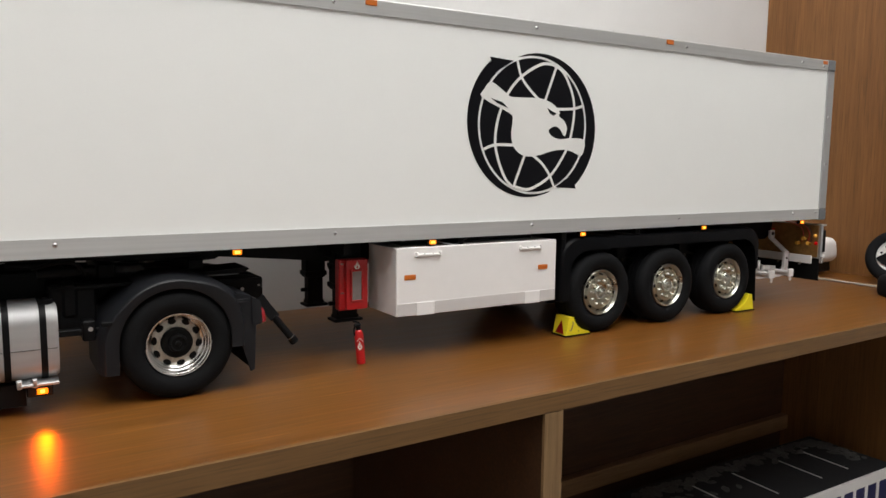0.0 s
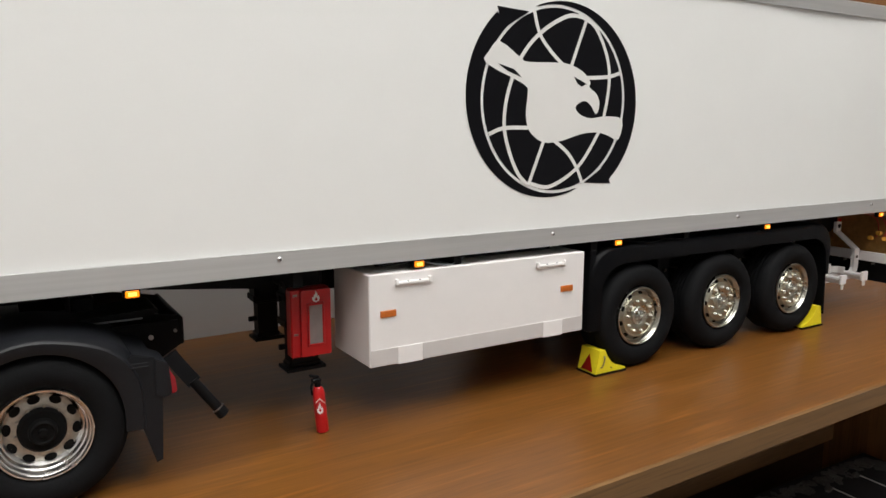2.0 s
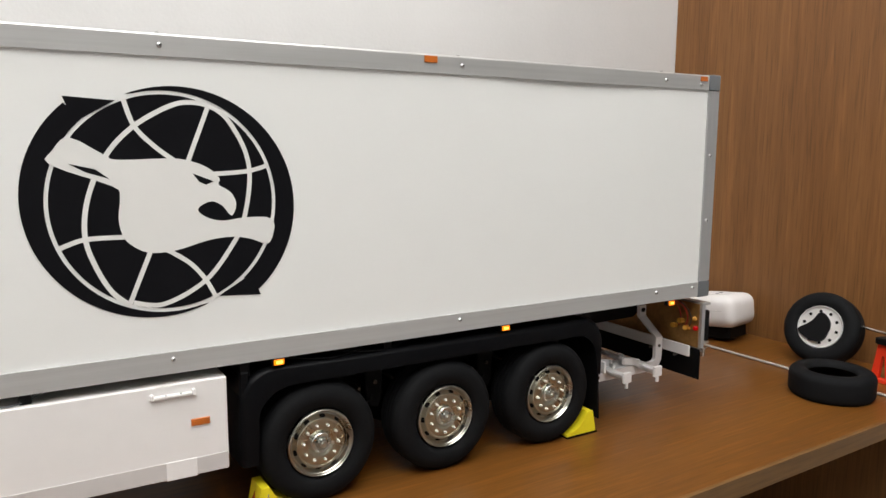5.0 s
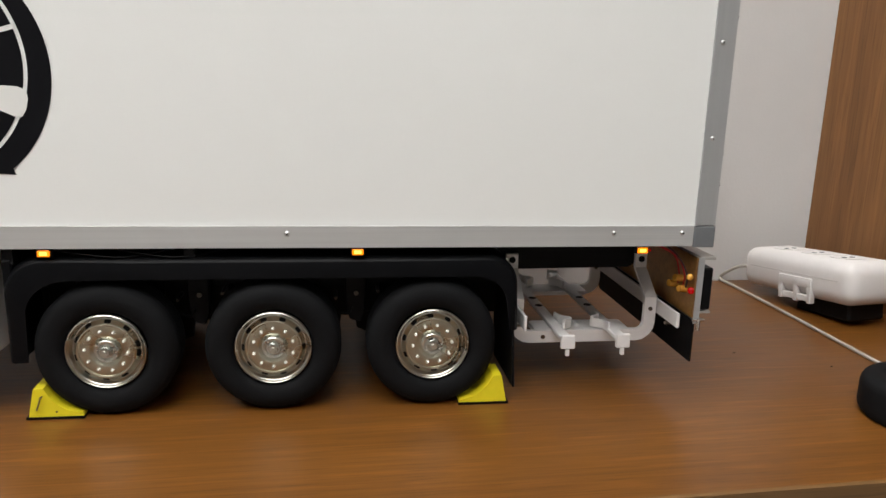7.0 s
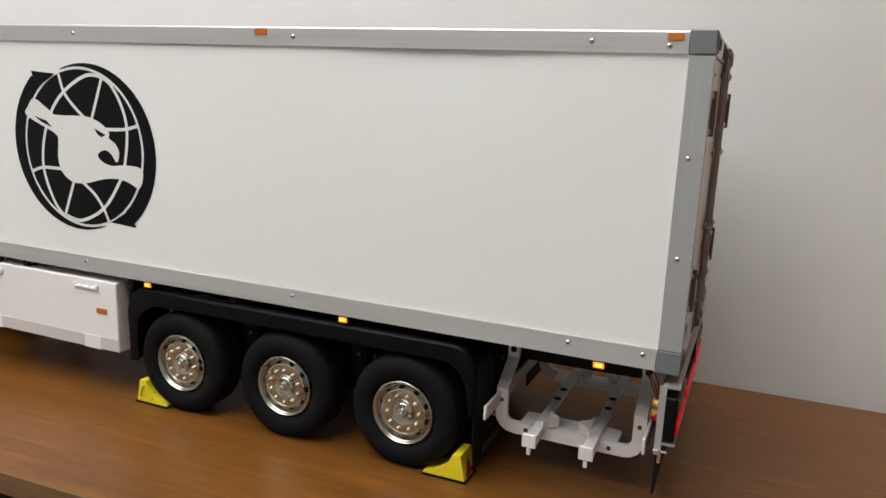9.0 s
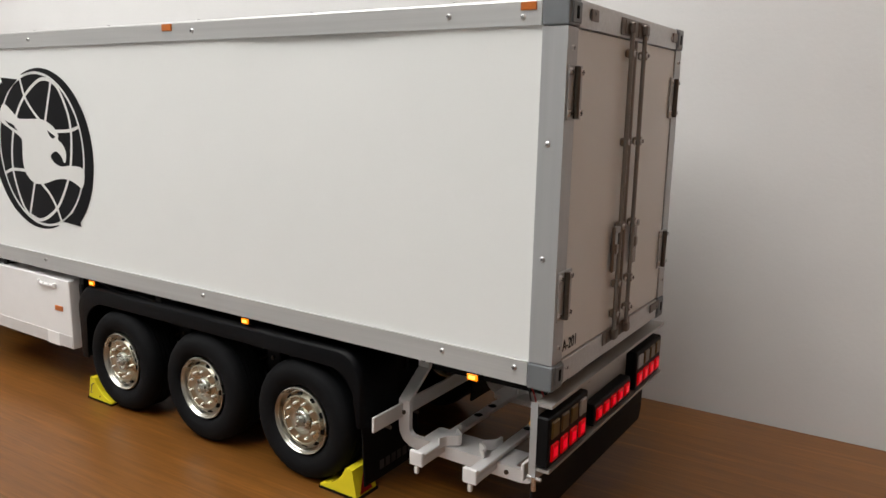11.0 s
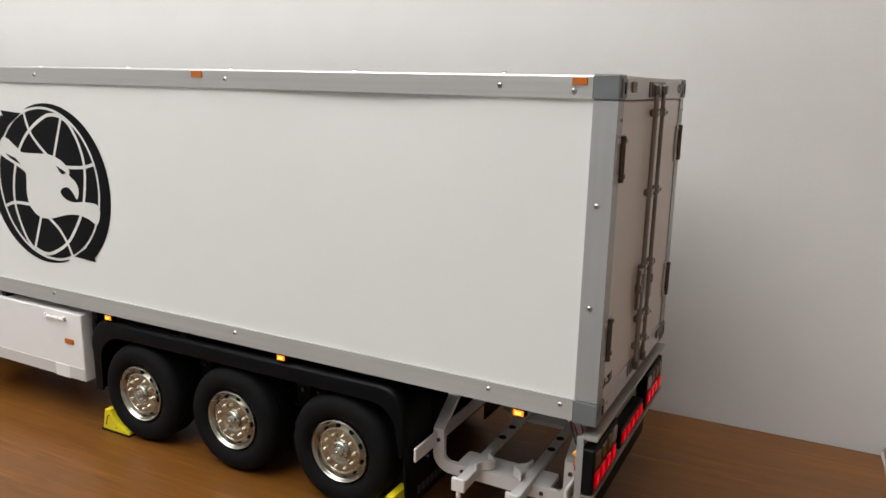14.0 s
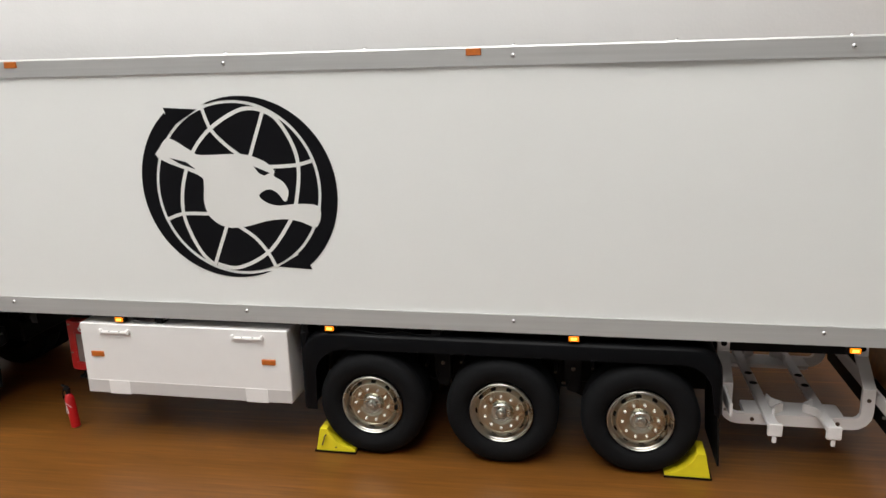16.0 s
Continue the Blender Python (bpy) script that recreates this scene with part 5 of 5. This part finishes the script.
spare.matrix_basis = Matrix.Translation((0.2130, 0.0240, 0.0430)) @ pose(0, 0, 0, 0, 0, -78) @ pose(0, 0, 0, -20, 0, 0) @ Matrix.Scale(0.95, 4)

loose = tagged(part("tyre", tyre_mesh(0.0415, 0.026, False), M["rubber"], smooth=True), "loose black rubber tyre lying on the shelf", "tyre")
loose.matrix_basis = Matrix.Translation((0.130, -0.043, 0.0247)) @ pose(0, 0, 0, -90, 0, 0) @ Matrix.Scale(0.93, 4)

charger = holder("power_strip", "white plastic power strip propped on the shelf", "power strip")
L, H, B = 0.140, 0.039, 0.060
part("body", boxed(0.0, B, 0.0, L, 0.0, H, 0.0125, 5), M["white"], charger, "white rounded casing", smooth=True)
for yc in (0.034, 0.070, 0.106):
    sock = part("socket", lathe(bmesh.new(), [(0.0150, 0.0), (0.0150, -0.0008), (0.0140, -0.0010), (0.0132, -0.0008), (0.0130, -0.0003), (0.00001, -0.0003)], 32), M["white"], charger, "round white socket", smooth=True)
    sock.matrix_basis = Matrix.Translation((B / 2, yc, H - 0.0002)) @ pose(0, 0, 0, -90, 0, 0)
    for dx in (-0.0045, 0.0045):
        part("pin_hole", rodded((dx, -0.0008, 0.0), (dx, 0.0, 0.0), 0.0022, 12), M["grey"], sock)
part("foot", boxed(0.012, B - 0.008, 0.012, 0.075, -0.0150, 0.002, 0.002, 1), M["black"], charger, "black support under the casing")
part("seam", boxed(-0.0003, 0.0003, 0.014, L - 0.014, 0.0212, 0.0219), M["bin_band"], charger)
clip = part("clip", boxed(-0.0022, 0.0006, 0.043, 0.084, 0.0105, 0.0195, 0.0009, 2), M["white"], charger, "white clip frame with two openings", smooth=True)
for y0, y1 in ((0.043, 0.0475), (0.0595, 0.0645), (0.0785, 0.0835)):
    part("clip_post", boxed(-0.0022, 0.0040, y0, y1, -0.0035, 0.0165, 0.0009, 2), M["white"], clip, smooth=True)
part("clip_sill", boxed(-0.0012, 0.0040, 0.0475, 0.0785, -0.0020, 0.0035, 0.0006, 1), M["white"], clip)
charger.matrix_basis = Matrix.Translation((0.190, 0.1165, 0.0215)) @ pose(0, 0, 0, 0, 0, 8.5) @ pose(0, 0, 0, -6.5, 0, 0)

p = smooth_line([(0.184, 0.252, 0.0225), (0.176, 0.268, 0.0205), (0.167, 0.281, 0.010), (0.1635, 0.284, 0.0024), (0.1650, 0.255, 0.0016), (0.1668, 0.178, 0.0016), (0.1668, 0.060, 0.0016), (0.1680, -0.04, 0.0016), (0.168, -0.12, 0.0016)], 8)
tagged(part("cable", pipe(bmesh.new(), p, 0.0016, 8), M["cable"], smooth=True), "greyish white cable lying straight across the shelf", "cable")

stand = holder("axle_stand", "orange-red plastic axle stand beside the tyres", "axle stand")
for y in (0.0, -0.028):
    bm = prismed([(y + a, b) for a, b in ((-0.0125, 0.0), (-0.0065, 0.040), (0.0065, 0.040), (0.0125, 0.0), (0.0045, 0.0), (0.0015, 0.028), (-0.0015, 0.028), (-0.0045, 0.0))], "x", -0.0022, 0.0022)
    part("leg_frame", bm, M["orange"], stand)
part("foot_bar", boxed(-0.004, 0.004, -0.040, 0.0125, 0.0, 0.004, 0.0005, 1), M["orange"], stand)
part("saddle", boxed(-0.006, 0.006, -0.036, 0.008, 0.040, 0.0469, 0.001, 1), M["black"], stand)
stand.matrix_basis = Matrix.Translation((0.211, -0.0485, 0)) @ pose(0, 0, 0, 0, 0, -8)
tagged(part("axle_rod", rodded((0.2315, -0.010, 0.0485), (0.2075, -0.110, 0.0485), 0.0016, 10), M["chrome2"]), "thin bright steel rod on the stand", "rod")

bm = bmesh.new()
bmesh.ops.create_icosphere(bm, subdivisions=1, radius=0.0008, matrix=Matrix.Translation((0.127, 0.045, 0.0003)) @ Matrix.Diagonal((1.6, 0.9, 0.4, 1)))
crumb = tagged(part("crumb", bm, M["slot"]), "tiny dark crumb lying on the shelf", "crumb", "crumbs on the shelf")
copy_thing(crumb, Matrix.Translation((-0.061, 0.033, 0)))

# ---- model car park below ----
dio = holder("diorama", "dark model car park board with white bay lines", "diorama")
dx0, dx1, dy0, dy1, dz = -0.22, 0.203, -0.005, 0.128, -0.26
part("board", boxed(dx0, dx1, dy0, dy1, dz - 0.1, dz, 0.001, 1), M["asphalt"], dio, "dark asphalt-coloured board")
sg = part("front_sign", boxed(dx0, dx1, dy0 - 0.004, dy0 - 0.0005, dz - 0.1, dz + 0.001, 0.0005, 1), M["bin"], dio, "white front sign with navy print")
for i in range(13):
    x = dx0 + 0.03 + i * 0.029
    part("print_bar", boxed(x, x + 0.02, dy0 - 0.0046, dy0 - 0.0038, dz - 0.05, dz - 0.014), M["navy"], sg)
for x in (-0.195, -0.115, -0.0325, 0.065, 0.1285):
    q = part("bay_line", boxed(-0.0012, 0.0012, -0.037, 0.037, dz, dz + 0.0006), M["bin_band"], dio, "white painted bay line")
    q.matrix_basis = Matrix.Translation((x, 0.057, 0)) @ pose(0, 0, 0, 0, 0, -2)
rnd = random.Random(9)
bm = bmesh.new()
for i in range(250):
    if i < 180:
        x, y = rnd.uniform(dx0 + 0.01, dx1 - 0.012), 0.108 + rnd.gauss(0, 0.007)
    elif i < 230:
        x, y = dx1 - 0.022 + rnd.gauss(0, 0.008), rnd.uniform(0.03, 0.115)
    else:
        x, y = rnd.uniform(dx0 + 0.01, -0.05), rnd.uniform(0.06, 0.12)
    r = rnd.uniform(0.003, 0.009)
    flat_m = Matrix.Translation((min(max(x, dx0 + 0.012), dx1 - 0.012), min(y, dy1 - 0.012), dz)) @ pose(0, 0, 0, 0, 0, rnd.uniform(0, 180)) @ Matrix.Diagonal((1.3, rnd.uniform(0.6, 1.0), rnd.uniform(0.2, 0.42), 1))
    bmesh.ops.create_icosphere(bm, subdivisions=1, radius=r, matrix=flat_m)
for v in bm.verts:
    v.co += Vector((rnd.uniform(-1, 1), rnd.uniform(-1, 1), rnd.uniform(-0.5, 0.5))) * 0.0009
part("scatter", bm, M["moss"], dio, "grey-green ground scatter", smooth=True)
